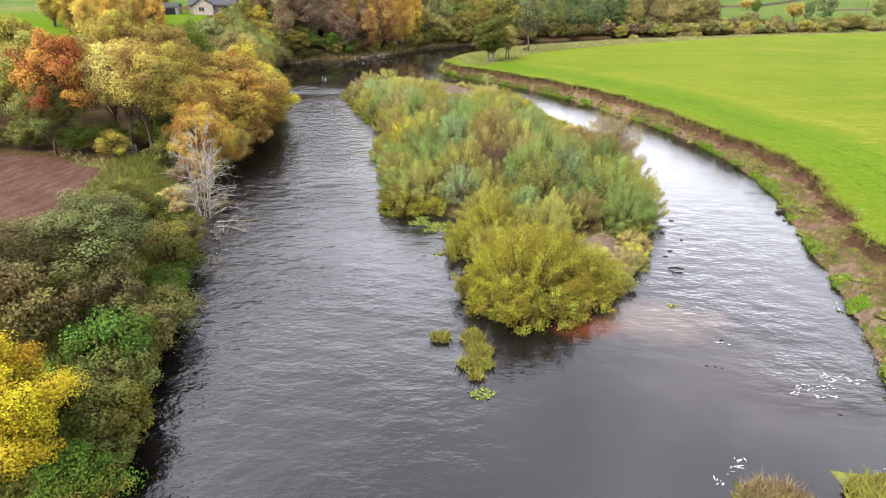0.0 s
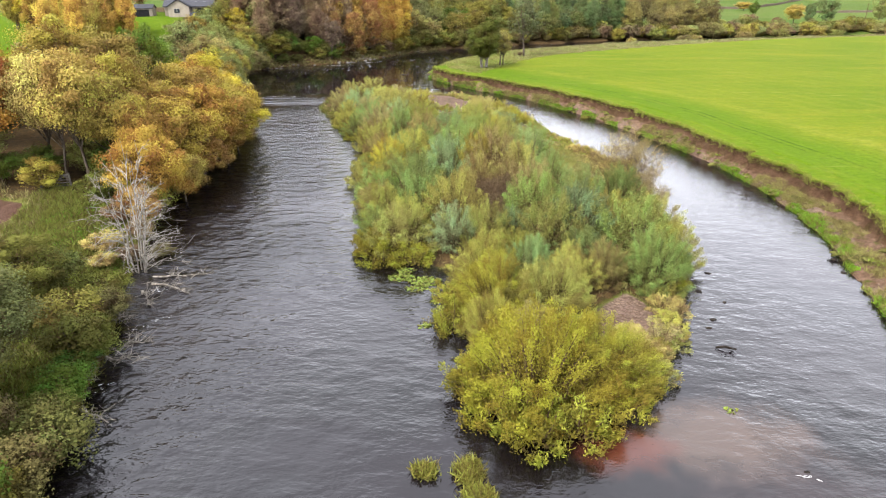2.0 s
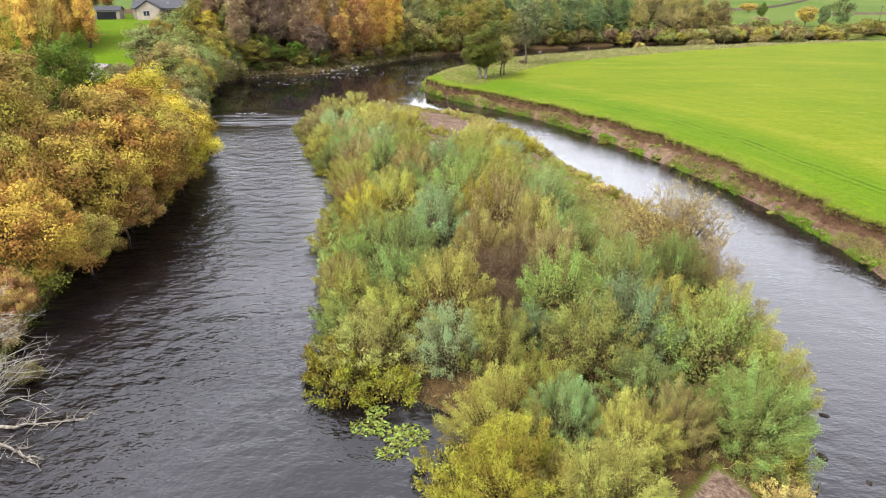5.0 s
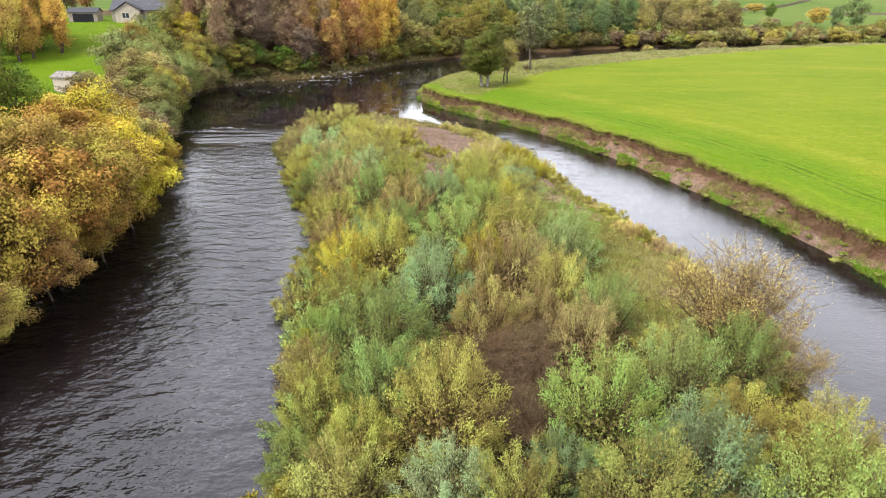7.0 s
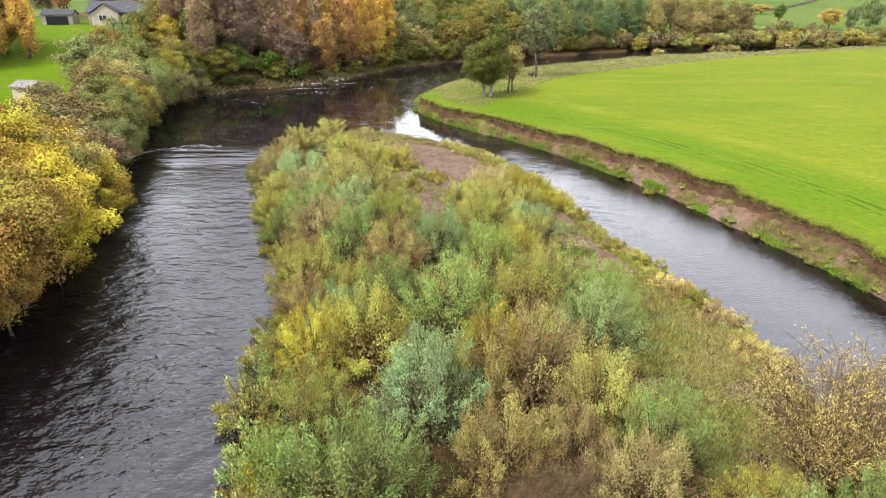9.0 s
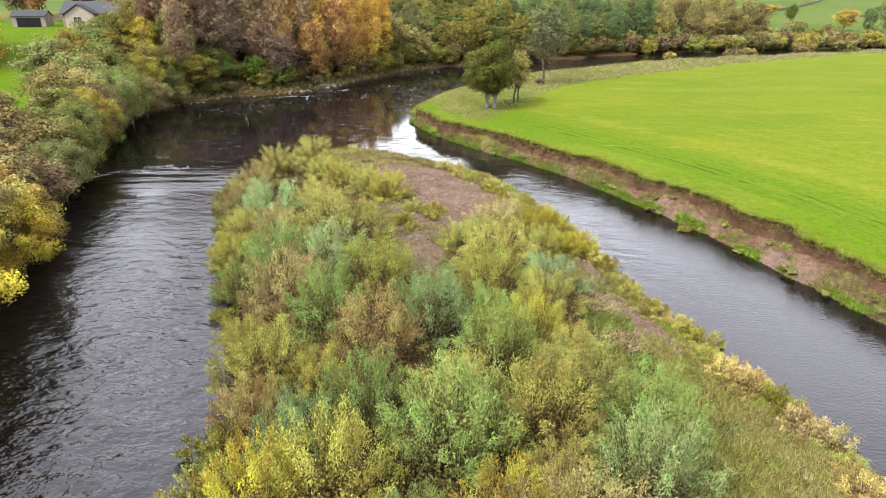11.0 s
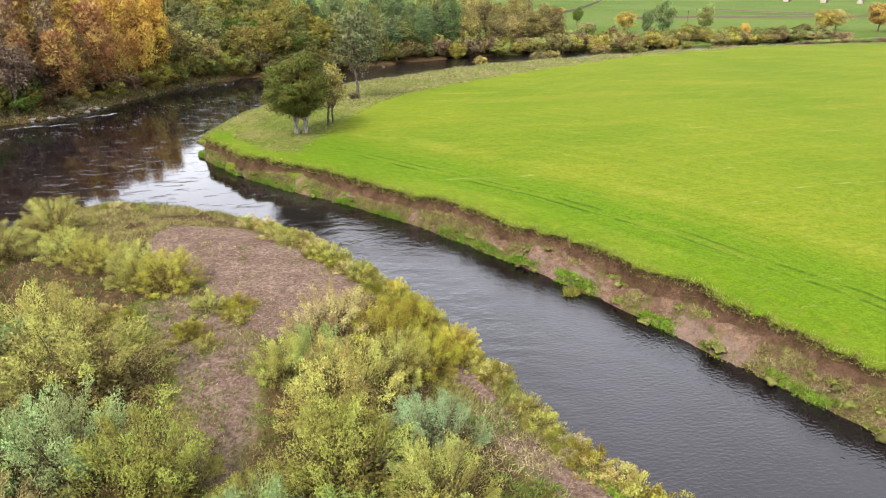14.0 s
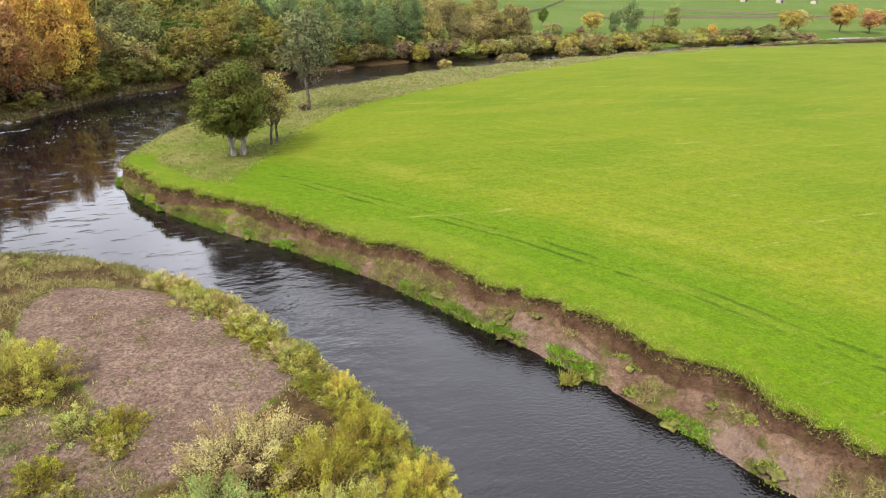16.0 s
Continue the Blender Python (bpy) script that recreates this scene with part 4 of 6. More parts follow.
def fill_in(spots, low_y, high_y, tries, edge):
    """Further bushes in the gaps of the thicket, clear of the gravel, the open east side and the dark hollow."""
    r = np.random.default_rng(5)
    spots = list(spots)
    x, y = r.uniform(-18, 22, tries), r.uniform(low_y, high_y, tries)
    ok = (inside_by(ISLAND_LINE, x, y) > np.where(x + 0.12 * (y - 60) > 7, 2.2, edge)) & (inside_by(GRAVEL, x, y) < -1.5) & (inside_by(BARE, x, y) < -1.2) & (inside_by(OPEN_EAST, x, y) < -1.6) & (inside_by(BARE_EAST, x, y) < -1.4) & (inside_by(PATH, x, y) < -1.0)
    ok &= (np.hypot(x - 5.4, y - 61) > 3.6) & (np.hypot(x - 16.8, y - 67.5) > 4.5) & ((y < 103) | (x < 3)) & (np.hypot(x - 1, y - 50) > 2.5)
    made = []
    for px, py in zip(x[ok], y[ok]):
        size = r.uniform(1.7, 2.5)
        if all(math.hypot(px - a, py - b) > (0.62 if py < 68 else 0.66) * (size + c) for a, b, c, *_ in spots):
            hue = r.choice(5, p=(0.42, 0.26, 0.15, 0.14, 0.03))
            spots.append((px, py, size, size * r.uniform(1.2, 1.75), hue))
            made.append(spots[-1])
    return made


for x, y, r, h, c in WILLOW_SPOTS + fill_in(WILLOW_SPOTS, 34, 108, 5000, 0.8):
    # leaf colour dimmed or lifted by stretch, standing in for uneven light
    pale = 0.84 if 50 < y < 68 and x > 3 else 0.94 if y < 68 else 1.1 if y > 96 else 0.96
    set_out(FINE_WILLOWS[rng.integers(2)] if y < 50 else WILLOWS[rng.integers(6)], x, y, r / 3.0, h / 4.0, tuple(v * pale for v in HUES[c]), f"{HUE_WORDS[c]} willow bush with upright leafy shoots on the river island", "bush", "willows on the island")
for x, y, r, h in ((17.4, 66.5, 3.6, 5.5), (5.4, 61.6, 2.3, 2.4), (5.0, 58.6, 1.7, 2.2), (6.2, 64.2, 1.8, 2.4), (4.4, 63.6, 1.6, 2.2), (18.6, 62.8, 2.0, 3.0)):
    set_out(TWIGGIES[rng.integers(2)], x, y, r / 3.2, h / 5.0, (0.72, 0.58, 0.19) if h > 2.5 else (0.30, 0.20, 0.11), "nearly bare brown willow with fine twigs and straw leaves", "bush", "willows on the island")

# low skirts where the outermost bushes hang over the water
for x, y, k in ((3.2, 34.4, 1.3), (4.8, 33.4, 1.35), (6.6, 33.6, 1.3), (8.4, 34.6, 1.2), (2.2, 36.6, 1.2), (9.8, 36.2, 1.0), (-3.4, 52.6, 1.2), (-1.4, 52.4, 1.1), (-4.6, 54.8, 1.1), (1.4, 43, 1.1), (1.6, 46, 1.1)):
    set_out(LOW_WILLOWS[rng.integers(3)], x, y, k, k * 1.1, HUES[6], "low olive-yellow willow hanging over the water", "bush", "scrub on the island's shore")

for i in range(13):
    s = (i + rng.uniform(0.2, 0.8)) / 13
    k = rng.uniform(0.8, 1.25)
    set_out(LOW_WILLOWS[rng.integers(3)], -6.9 + 2.6 * s + rng.normal() * 0.3, 80 - 21 * s, k, k * rng.uniform(1.0, 1.5), HUES[rng.choice([0, 1, 6, 0])], "low green willow hanging over the water", "bush", "scrub on the island's shore")

# low yellow scrub along the island's upstream and eastern shore
for line_at, n, gap in (((3.4, 124.8, 7.4, 118.0), 15, 0.28), ((7.4, 118.0, 10.3, 111.6), 14, 0.28), ((10.4, 111.2, 13.0, 104.5), 12, 0.35), ((13.0, 104, 14.2, 97), 11, 0.4), ((14.6, 95, 18.6, 81), 19, 0.3), ((18.8, 81, 19.2, 75), 7, 0.35),
                        ((-9, 130.6, -4, 130.8), 3, 0.6), ((19.0, 76, 19.2, 60), 6, 0.6), ((0.6, 109.6, 2.2, 107.4), 4, 0.5), ((-1.0, 107.4, 0.4, 105.0), 3, 0.5), ((-6, 110.5, -2, 106.5), 4, 0.7), ((9.8, 36.4, 13.6, 41.8), 8, 0.35), ((12.6, 41.4, 16.6, 48.4), 7, 0.4), 
                        ((-15.6, 108, -9.6, 90.5), 7, 0.4)):
    ax, ay, bx, by = line_at
    for i in range(n):
        s = (i + rng.uniform(0.2, 0.8)) / n
        k = rng.uniform(0.5, 0.9)
        hue = tuple(v * 0.98 for v in HUES[rng.choice([0, 5, 6, 0, 6, 5])])
        set_out(LOW_WILLOWS[rng.integers(3)], ax + (bx - ax) * s + rng.normal() * gap, ay + (by - ay) * s + rng.normal() * gap, k, k * rng.uniform(0.7, 1.05), hue,
                "low yellowing willow scrub at the island's shore", "bush", "scrub on the island's shore")

# ---- woods: x, y, radius, height, model row, hue ----
TREE_HUES = {"red": (0.72, 0.29, 0.08), "orange": (0.72, 0.44, 0.10), "golden": (0.70, 0.52, 0.12), "pale golden": (0.76, 0.62, 0.20), "dark green": (0.22, 0.31, 0.05),
             "moss green": (0.41, 0.41, 0.10), "rust brown": (0.66, 0.36, 0.13), "brown": (0.42, 0.28, 0.16), "dull brown": (0.46, 0.33, 0.21), "grey-green": (0.44, 0.48, 0.16), "blue-green": (0.25, 0.34, 0.13),
             "larch gold": (1.05, 0.66, 0.14), "yellow": (0.88, 0.68, 0.08), "bright yellow": (1.25, 0.92, 0.06), "olive": (0.55, 0.47, 0.10), "fresh green": (0.25, 0.42, 0.06), "grey-brown": (0.46, 0.38, 0.14)}
LEFT_WOOD = [(-40.2, 67.6, 5.0, 13, 0, "red"), (-36.6, 70.5, 3.6, 11, 3, "olive"), (-46, 72, 5, 12.5, 0, "olive"), (-31, 66.5, 3.8, 12, 3, "golden"), (-28.6, 66.8, 3.2, 11, 3, "olive"), (-33.6, 67.6, 3.4, 12, 3, "pale golden"), (-29.8, 70.4, 3.4, 12, 3, "golden"), (-26.2, 66.4, 2.6, 9.5, 3, "orange"), (-38, 80, 5, 14.5, 0, "golden"), (-26.5, 71, 4.2, 10.5, 0, "orange"),
             (-26, 78.5, 4.4, 11, 0, "golden"), (-27, 86, 4.4, 11, 0, "orange"), (-29, 93, 4.2, 11, 0, "yellow"), (-35, 91, 4.0, 13, 0, "dark green"), (-32, 76, 4.6, 13.5, 0, "golden"),
             (-43, 88, 5, 14, 0, "golden"), (-52, 80, 5, 13.5, 0, "olive"), (-57, 71, 5, 12, 0, "moss green"), (-60, 88, 5, 13, 0, "pale golden")]
MORE_WOOD = [(-62, 98, 5.6, 12, 0, "yellow"), (-54, 101, 5.0, 10, 0, "pale golden"), (-70, 104, 5.6, 12, 0, "golden"), (-45, 96, 4, 7.5, 0, "golden"), (-66, 76, 5, 12, 0, "olive"), (-72, 84, 5, 11, 0, "golden"), (-54, 94, 4.6, 8.5, 0, "pale golden"), (-37, 100, 3.8, 7.2, 0, "yellow"),
             (-41, 66, 3.4, 8, 0, "moss green"), (-51, 68.5, 3.4, 8, 0, "olive"), (-66, 92, 4.6, 8, 0, "golden"), (-78, 84, 5, 13, 0, "olive"), (-33, 103, 3.4, 6.8, 0, "golden")]
FRONT_ROW = [(-23.9, 62.0, 3.4, 7.0, 4, "orange"), (-22.6, 66.6, 2.4, 5.0, 4, "golden"), (-23.4, 59.0, 1.9, 3.6, 4, "rust brown"), (-24.8, 65.0, 3.4, 7.6, 4, "orange"), (-24.6, 70, 4.6, 9.2, 4, "orange"), (-24.2, 76.5, 4.9, 9.8, 4, "orange"), (-24.0, 83, 4.8, 9.6, 4, "golden"), (-25.2, 89.5, 4.6, 9.0, 4, "yellow"), (-22.6, 79.6, 2.6, 5.6, 4, "orange"), (-23.4, 86.4, 2.4, 5.4, 4, "yellow"), (-23.0, 73.4, 2.6, 5.6, 4, "rust brown"),
             (-27.6, 95, 4.2, 8.2, 4, "pale golden"), (-29.4, 100, 4.4, 7.4, 0, "golden"), (-30.6, 106, 3.2, 6.5, 2, "grey-brown"),
             (-25.9, 97.6, 3.2, 6.4, 4, "yellow"), (-28.6, 103.6, 2.8, 5.0, 4, "golden"), (-30.4, 109.0, 2.8, 5.6, 2, "brown"), (-31.8, 114.4, 3.2, 6.0, 4, "grey-green"), (-33.4, 119.6, 3.4, 6.8, 4, "moss green"),
             (-34.2, 117.6, 3.4, 7.4, 2, "grey-brown"), (-35.6, 125.6, 3.4, 7.4, 4, "moss green"), (-37.2, 131.2, 3.2, 7.8, 4, "golden"), (-38.4, 137.2, 3.6, 7.6, 4, "grey-brown"), (-39.8, 143.4, 4.0, 9.0, 4, "grey-green"),
             (-40.6, 149.6, 3.8, 8.6, 4, "moss green"), (-40.8, 155.4, 3.4, 6.4, 4, "grey-brown"), (-43.6, 161.0, 3.4, 8.4, 4, "olive"), (-41.2, 139.6, 3.2, 9.0, 2, "pale golden")]
LEFT_BANK = [(-28.6, 97, 3.6, 7.5, 2, "pale golden"), (-40, 108, 3.4, 5.5, 0, "golden"), (-32.6, 107, 3.2, 7, 2, "pale golden"), (-38, 115, 3.6, 5.8, 2, "grey-brown"), (-42, 124, 3.6, 6, 2, "grey-brown"),
             (-39.6, 130, 3.4, 8, 0, "moss green"), (-44, 138, 4.0, 8.5, 0, "grey-brown"), (-45.5, 147, 4.2, 10, 0, "grey-green"), (-47, 157, 4.2, 10, 0, "moss green"), (-44, 166, 3.6, 9, 0, "olive"),
             (-53, 154, 4.4, 10, 0, "grey-green"), (-53, 167, 4.4, 9.5, 0, "grey-green"), (-48, 173, 3.4, 8.5, 0, "yellow"), (-60, 172, 4.2, 5.5, 0, "moss green")]
SIZES = [(4.6, 12.0), (3.0, 15.0), (4.2, 13.0), (4.2, 12.0), (4.6, 9.0)]
WORDS = ["broad-crowned tree in autumn leaf", "tall narrow tree in autumn leaf", "thin open-crowned tree with few leaves", "high-crowned tree with pale trunk", "tree with boughs low over water"]


def grow(x, y, r, h, k, hue, group, where="on the river bank"):
    row = (NEAR_BROAD if y < 50 else BROAD if y < 100 else MID_BROAD if y < 182 else FAR_BROAD, TALL, THIN, HIGH, OVERHANG)[k]
    # far-bank and nearest trees get darker leaves, shade put into their colour
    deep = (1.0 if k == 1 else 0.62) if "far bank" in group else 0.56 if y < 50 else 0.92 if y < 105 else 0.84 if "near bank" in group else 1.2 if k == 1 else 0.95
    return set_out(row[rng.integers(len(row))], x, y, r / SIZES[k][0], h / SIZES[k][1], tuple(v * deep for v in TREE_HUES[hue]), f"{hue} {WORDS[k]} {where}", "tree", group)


def shrub(x, y, r, h, hue, group, where="on the river bank"):
    # crown colour scaled down by place, painting in the bank's shade
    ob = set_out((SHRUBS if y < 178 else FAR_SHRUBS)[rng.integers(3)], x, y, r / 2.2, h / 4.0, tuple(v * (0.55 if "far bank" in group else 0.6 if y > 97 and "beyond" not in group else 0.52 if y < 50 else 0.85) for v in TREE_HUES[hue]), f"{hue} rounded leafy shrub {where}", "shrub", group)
    ob.name = "hedge_shrub" if "hedge" in group else "meadow_bush" if "beyond" in group else "bank_shrub" if y > 95 else "shrub"
    return ob


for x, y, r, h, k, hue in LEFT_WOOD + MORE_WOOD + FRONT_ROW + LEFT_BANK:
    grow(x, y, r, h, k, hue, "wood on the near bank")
# undergrowth along the wood's front and the shaded bank
for x, y, r, h, hue in ((-28.5, 63.5, 1.8, 2.6, "moss green"), (-34, 64.6, 2.0, 3.0, "olive"), (-39, 66.6, 2.0, 3.2, "dark green"), (-45, 68, 2.2, 3.4, "moss green"), (-54, 70.5, 2.4, 3.6, "olive"),
                        (-25.6, 66.5, 1.6, 2.4, "orange"), (-30, 69, 2.2, 3.4, "dark green"), (-33, 70.5, 2.2, 3.6, "moss green"), (-27.6, 69.4, 2.0, 3.2, "orange"), (-36, 68.4, 2.0, 3.4, "dark green"), (-28.2, 66, 1.5, 2.2, "moss green"), (-31.6, 72.5, 2.2, 4, "dark green"), (-42, 122, 2.0, 3, "grey-brown"), (-36.5, 124, 1.8, 3, "moss green"), (-40, 140, 2.0, 3.6, "moss green"), (-43.6, 152, 2.2, 4, "moss green"),
                        (-44, 160, 2.4, 4, "grey-green"), (-41, 169, 2.0, 3, "golden"), (-36.5, 173, 1.2, 1.7, "orange")):
    shrub(x, y, r, h, hue, "undergrowth of the wood")

for qx, qy in LEFT_LINE[(LEFT_LINE[:, 1] > 61) & (LEFT_LINE[:, 1] < 98)][::2]:
    k = rng.uniform(1.7, 2.6)
    shrub(qx - 0.5 + rng.normal() * 0.4, qy + rng.normal() * 0.4, k, k * rng.uniform(1.2, 1.7), ("orange", "golden", "moss green", "olive", "orange")[rng.integers(5)], "undergrowth of the wood")
for qx, qy in LEFT_LINE[(LEFT_LINE[:, 1] > 97) & (LEFT_LINE[:, 1] < 168) & (LEFT_LINE[:, 0] < -26)][::3]:
    k = rng.uniform(1.7, 2.7)
    shrub(qx - 0.9 + rng.normal() * 0.5, qy + rng.normal() * 0.6, k, k * rng.uniform(1.2, 1.9), ("moss green", "grey-green", "olive", "grey-brown", "moss green")[rng.integers(5)], "undergrowth of the wood")

# trees and shrubs of the near left bank
for x, y, r, h, hue in ((-15.9, 26.4, 2.4, 3.7, "fresh green"), (-13.6, 22.4, 1.35, 2.7, "yellow"), (-20.6, 27.6, 2.6, 4.4, "grey-brown"), (-17.4, 22.6, 1.7, 2.4, "fresh green"), (-12.9, 17.4, 1.6, 2.2, "olive"),
                        (-22.6, 44.6, 2.0, 3.6, "moss green"), (-19.8, 41.4, 1.8, 3.0, "olive"), (-23.4, 53.0, 1.4, 1.8, "pale golden"), (-22.6, 57.0, 1.3, 1.6, "brown"),
                        (-25, 59.5, 1.5, 2.0, "brown"), (-18.4, 31.2, 2.0, 3.8, "grey-brown"), (-24.6, 40, 2.2, 3.4, "grey-brown"), (-18.0, 38.6, 1.8, 3.0, "moss green"), (-24, 33, 2.0, 3.0, "olive"), (-21.4, 52.4, 1.1, 1.4, "brown"), (-22.4, 50.6, 1.0, 1.2, "pale golden"), (-19.6, 53.8, 0.9, 1.1, "grey-brown")):
    shrub(x, y, r, h, hue, "shrubs of the near bank")
for qx, qy in LEFT_LINE[(LEFT_LINE[:, 1] > 12) & (LEFT_LINE[:, 1] < 46)][::2]:
    k = rng.uniform(1.1, 2.0)
    shrub(qx - 0.35 + rng.normal() * 0.3, qy, k, k * rng.uniform(1.2, 1.8), ("moss green", "olive", "fresh green", "moss green", "grey-brown")[rng.integers(5)], "shrubs of the near bank")
grow(-16.4, 19.2, 3.0, 6.2, 0, "bright yellow", "trees of the near bank")
grow(-20.6, 34.4, 3.8, 6.6, 0, "grey-green", "trees of the near bank")
grow(-23.6, 30.4, 3.4, 6.0, 0, "grey-brown", "trees of the near bank")
grow(-22.9, 43.4, 2.6, 4.8, 0, "moss green", "trees of the near bank")

# the far bank, followed upstream in stretches of one character each: from, to, tree models, tree hues, shrub hues
FAR_BANK = [((-42.3, 156), (-37, 169.5), "0", "olive,golden,moss green", "moss green,olive,grey-green"), ((-37, 169.5), (-21, 181), "1121", "brown,dull brown,brown,dull brown", "fresh green,moss green,olive,dark green"),
            ((-21, 181), (-7, 205), "1", "rust brown,brown,dull brown,brown,orange", "brown,grey-brown,olive,golden"), ((-7, 205), (10, 221), "20", "olive,grey-green,pale golden", "olive,moss green"),
            ((10, 221), (34, 235), "00", "olive,moss green,dark green,olive", "moss green,grey-brown"), ((34, 235), (74, 255), "001", "blue-green,blue-green,grey-green", "moss green,olive,grey-brown"),
            ((74, 255), (112, 267), "2", "pale golden,grey-brown", "olive,grey-brown,moss green,brown"),
            ((112, 267), (250, 296), "2", "grey-brown,olive,grey-green", "olive,grey-brown,moss green,grey-green")]


def nearest(line, q):
    return int(np.argmin(((line - np.array(q)) ** 2).sum(1)))


along = unit(np.gradient(LEFT_LINE, axis=0))
inland = np.stack([-along[:, 1], along[:, 0]], 1)
for start, end, kinds, hues, low_hues in FAR_BANK:
    i0, i1 = nearest(LEFT_LINE, start), nearest(LEFT_LINE, end)
    hues, low_hues = hues.split(","), low_hues.split(",")
    for back, gap in ((2.9, 3.0), (4.6, 2.6), (6.6, 3.4)):
        for i in np.arange(i0, i1, gap if kinds != "1" else 4.0):
            q = LEFT_LINE[int(i)] + inland[int(i)] * back + rng.normal(size=2) * 0.7
            k = rng.uniform(1.1, 2.8) if back < 3 else rng.uniform(1.5, 3.5)
            shrub(q[0], q[1], k, k * rng.uniform(1.1, 1.8), low_hues[rng.integers(len(low_hues))], "shrubs on the far bank")
    for back, tall in ((6, 0.72), (10, 0.9), (15, 1.0), (22, 1.1), (31, 1.2)):
        if start[0] > 100 or (back > 22 and start[0] > 30):
            continue
        for i in np.arange(i0, i1, 3.6 if "1" in kinds else 4.4):
            j = min(int(i + rng.uniform(0, 3)), len(LEFT_LINE) - 1)
            q = LEFT_LINE[j] + inland[j] * (back + rng.normal() * 1.2) + rng.normal(size=2) * 0.8
            if inside_by(LEFT_LAND, q[:1], q[1:])[0] < 2.5 or math.hypot(q[0] + 74, q[1] - 203) < 16 or math.hypot(q[0] + 50, q[1] - 212) < 8 or (q[0] < -55 and q[1] > 155):
                continue
            kind = int(kinds[rng.integers(len(kinds))])
            hue = hues[rng.integers(len(hues))]
            grow(q[0], q[1], SIZES[kind][0] * rng.uniform(0.75, 1.0) * (1.3 if kind == 1 else 1), SIZES[kind][1] * rng.uniform(0.8, 1.05) * tall * (0.8 if start[0] < -40 else 1) * (1.3 if kind == 1 else 1.1), kind, hue, "wood on the far bank")
for x, y, h, hue in ((-39, 180, 13, "brown"), (-35.5, 183, 15, "dull brown"), (-31.5, 185, 15, "brown"), (-37.5, 188, 16, "brown"), (-32.5, 191, 17, "dull brown"), (-27.5, 187, 16, "brown"), (-42, 186, 14, "dull brown"), (-28, 194, 17, "rust brown"),
                     (-24, 192, 16, "brown"), (-20.5, 198, 17, "orange"), (-17, 196, 16, "rust brown"), (-15, 203, 17, "larch gold"), (-11.5, 205, 17, "larch gold"), (-9, 209, 17, "larch gold")):
    grow(x, y, 4.0, h, 1, hue, "wood on the far bank")
# round the bungalow: golden larches by the lawn, a dark fir, woods behind
for x, y, r, h, k, hue in ((-78, 174, 3, 14, 1, "golden"), (-82, 177, 3.2, 15, 1, "golden"), (-86, 173, 3.2, 14, 1, "orange"), (-91, 178, 3.2, 15, 1, "golden"), (-97, 174, 3.4, 15, 1, "yellow"),
                           (-65, 211, 3, 12, 0, "dark green"), (-104, 180, 4, 14, 1, "golden"), (-80, 222, 4.6, 12, 0, "brown"), (-72, 224, 4.6, 12, 0, "orange"), (-88, 216, 4, 12, 0, "rust brown"),
                           (-95, 220, 4.4, 12, 0, "brown"), (-63, 224, 4.6, 12, 0, "brown"), (-56, 228, 4.6, 13, 2, "brown"), (-104, 214, 4.4, 12, 0, "golden"), (-112, 200, 4.6, 13, 0, "olive")):
    grow(x, y, r, h, k, hue, "trees round the bungalow", "near the bungalow")
for x, y, h, hue in ((-73, 172, 13, "larch gold"), (-76.5, 168, 13, "larch gold"), (-79.5, 171.5, 15, "larch gold"), (-84, 169, 15, "golden"), (-88, 174, 16, "larch gold"), (-81, 164, 13, "larch gold"), (-92, 168, 15, "orange"), (-86, 162, 14, "larch gold"), (-75, 176, 15, "larch gold"), (-78, 166, 14, "golden"), (-83, 173, 16, "larch gold")):
    grow(x, y, 3.1, h, 1, hue, "trees round the bungalow", "near the bungalow")
for x, y, r, h in ((-52.6, 141, 2.6, 4.5), (-50.5, 136, 2.8, 5), (-48.5, 130, 2.8, 5.5), (-50, 146, 3.0, 6.5), (-46, 124, 2.6, 5), (-42.6, 134, 2.8, 6.5), (-47, 152, 3.2, 9)):
    grow(x, y, r, h, 2, "grey-brown", "trees round the bungalow", "by the lawn")

# trees and bushes round the far side of the pasture
for x, y, r, h, k, hue in ((165, 292, 4.2, 15, 0, "blue-green"), (159, 294, 2.6, 11, 0, "blue-green"), (166, 319, 4.6, 9, 0, "golden"), (202, 314, 4.4, 12.5, 0, "grey-green"), (200, 287, 2.6, 8, 0, "orange"),
                           (270, 314, 7, 11.5, 0, "golden"), (314, 322, 8, 14.5, 0, "orange"), (330, 318, 7, 12, 0, "rust brown"), (166, 360, 3, 9, 0, "dark green"), (89, 285, 5, 13.5, 2, "pale golden"),
                           (295, 330, 6, 10, 0, "pale golden"), (360, 330, 8, 13, 0, "olive"), (200, 446, 7, 6, 0, "golden")):
    grow(x, y, r, h, k, hue, "trees beyond the pasture", "beyond the pasture")
for x, y, r, h, hue in ((66, 232, 2.2, 2.6, "pale golden"), (86, 238, 2.4, 3.0, "grey-brown"), (91, 239, 2.4, 3.2, "grey-brown"), (111, 247, 2.8, 3.8, "grey-brown"), (124, 249, 3.4, 4.6, "moss green"),
                        (142, 255, 2.6, 4.6, "olive"), (152, 260, 2.4, 3.6, "moss green"), (178, 275, 4, 5, "grey-brown"), (188, 280, 3.4, 5, "olive"), (240, 290, 4, 4, "grey-brown"), (256, 292, 5, 4, "brown"),
                        (131, 262, 3.6, 6, "grey-brown"), (118, 258, 3.4, 6, "olive"), (104, 262, 3.4, 6.5, "grey-brown"), (147, 272, 3.4, 6, "olive")):
    shrub(x, y, r, h, hue, "bushes beyond the pasture", "beyond the pasture")

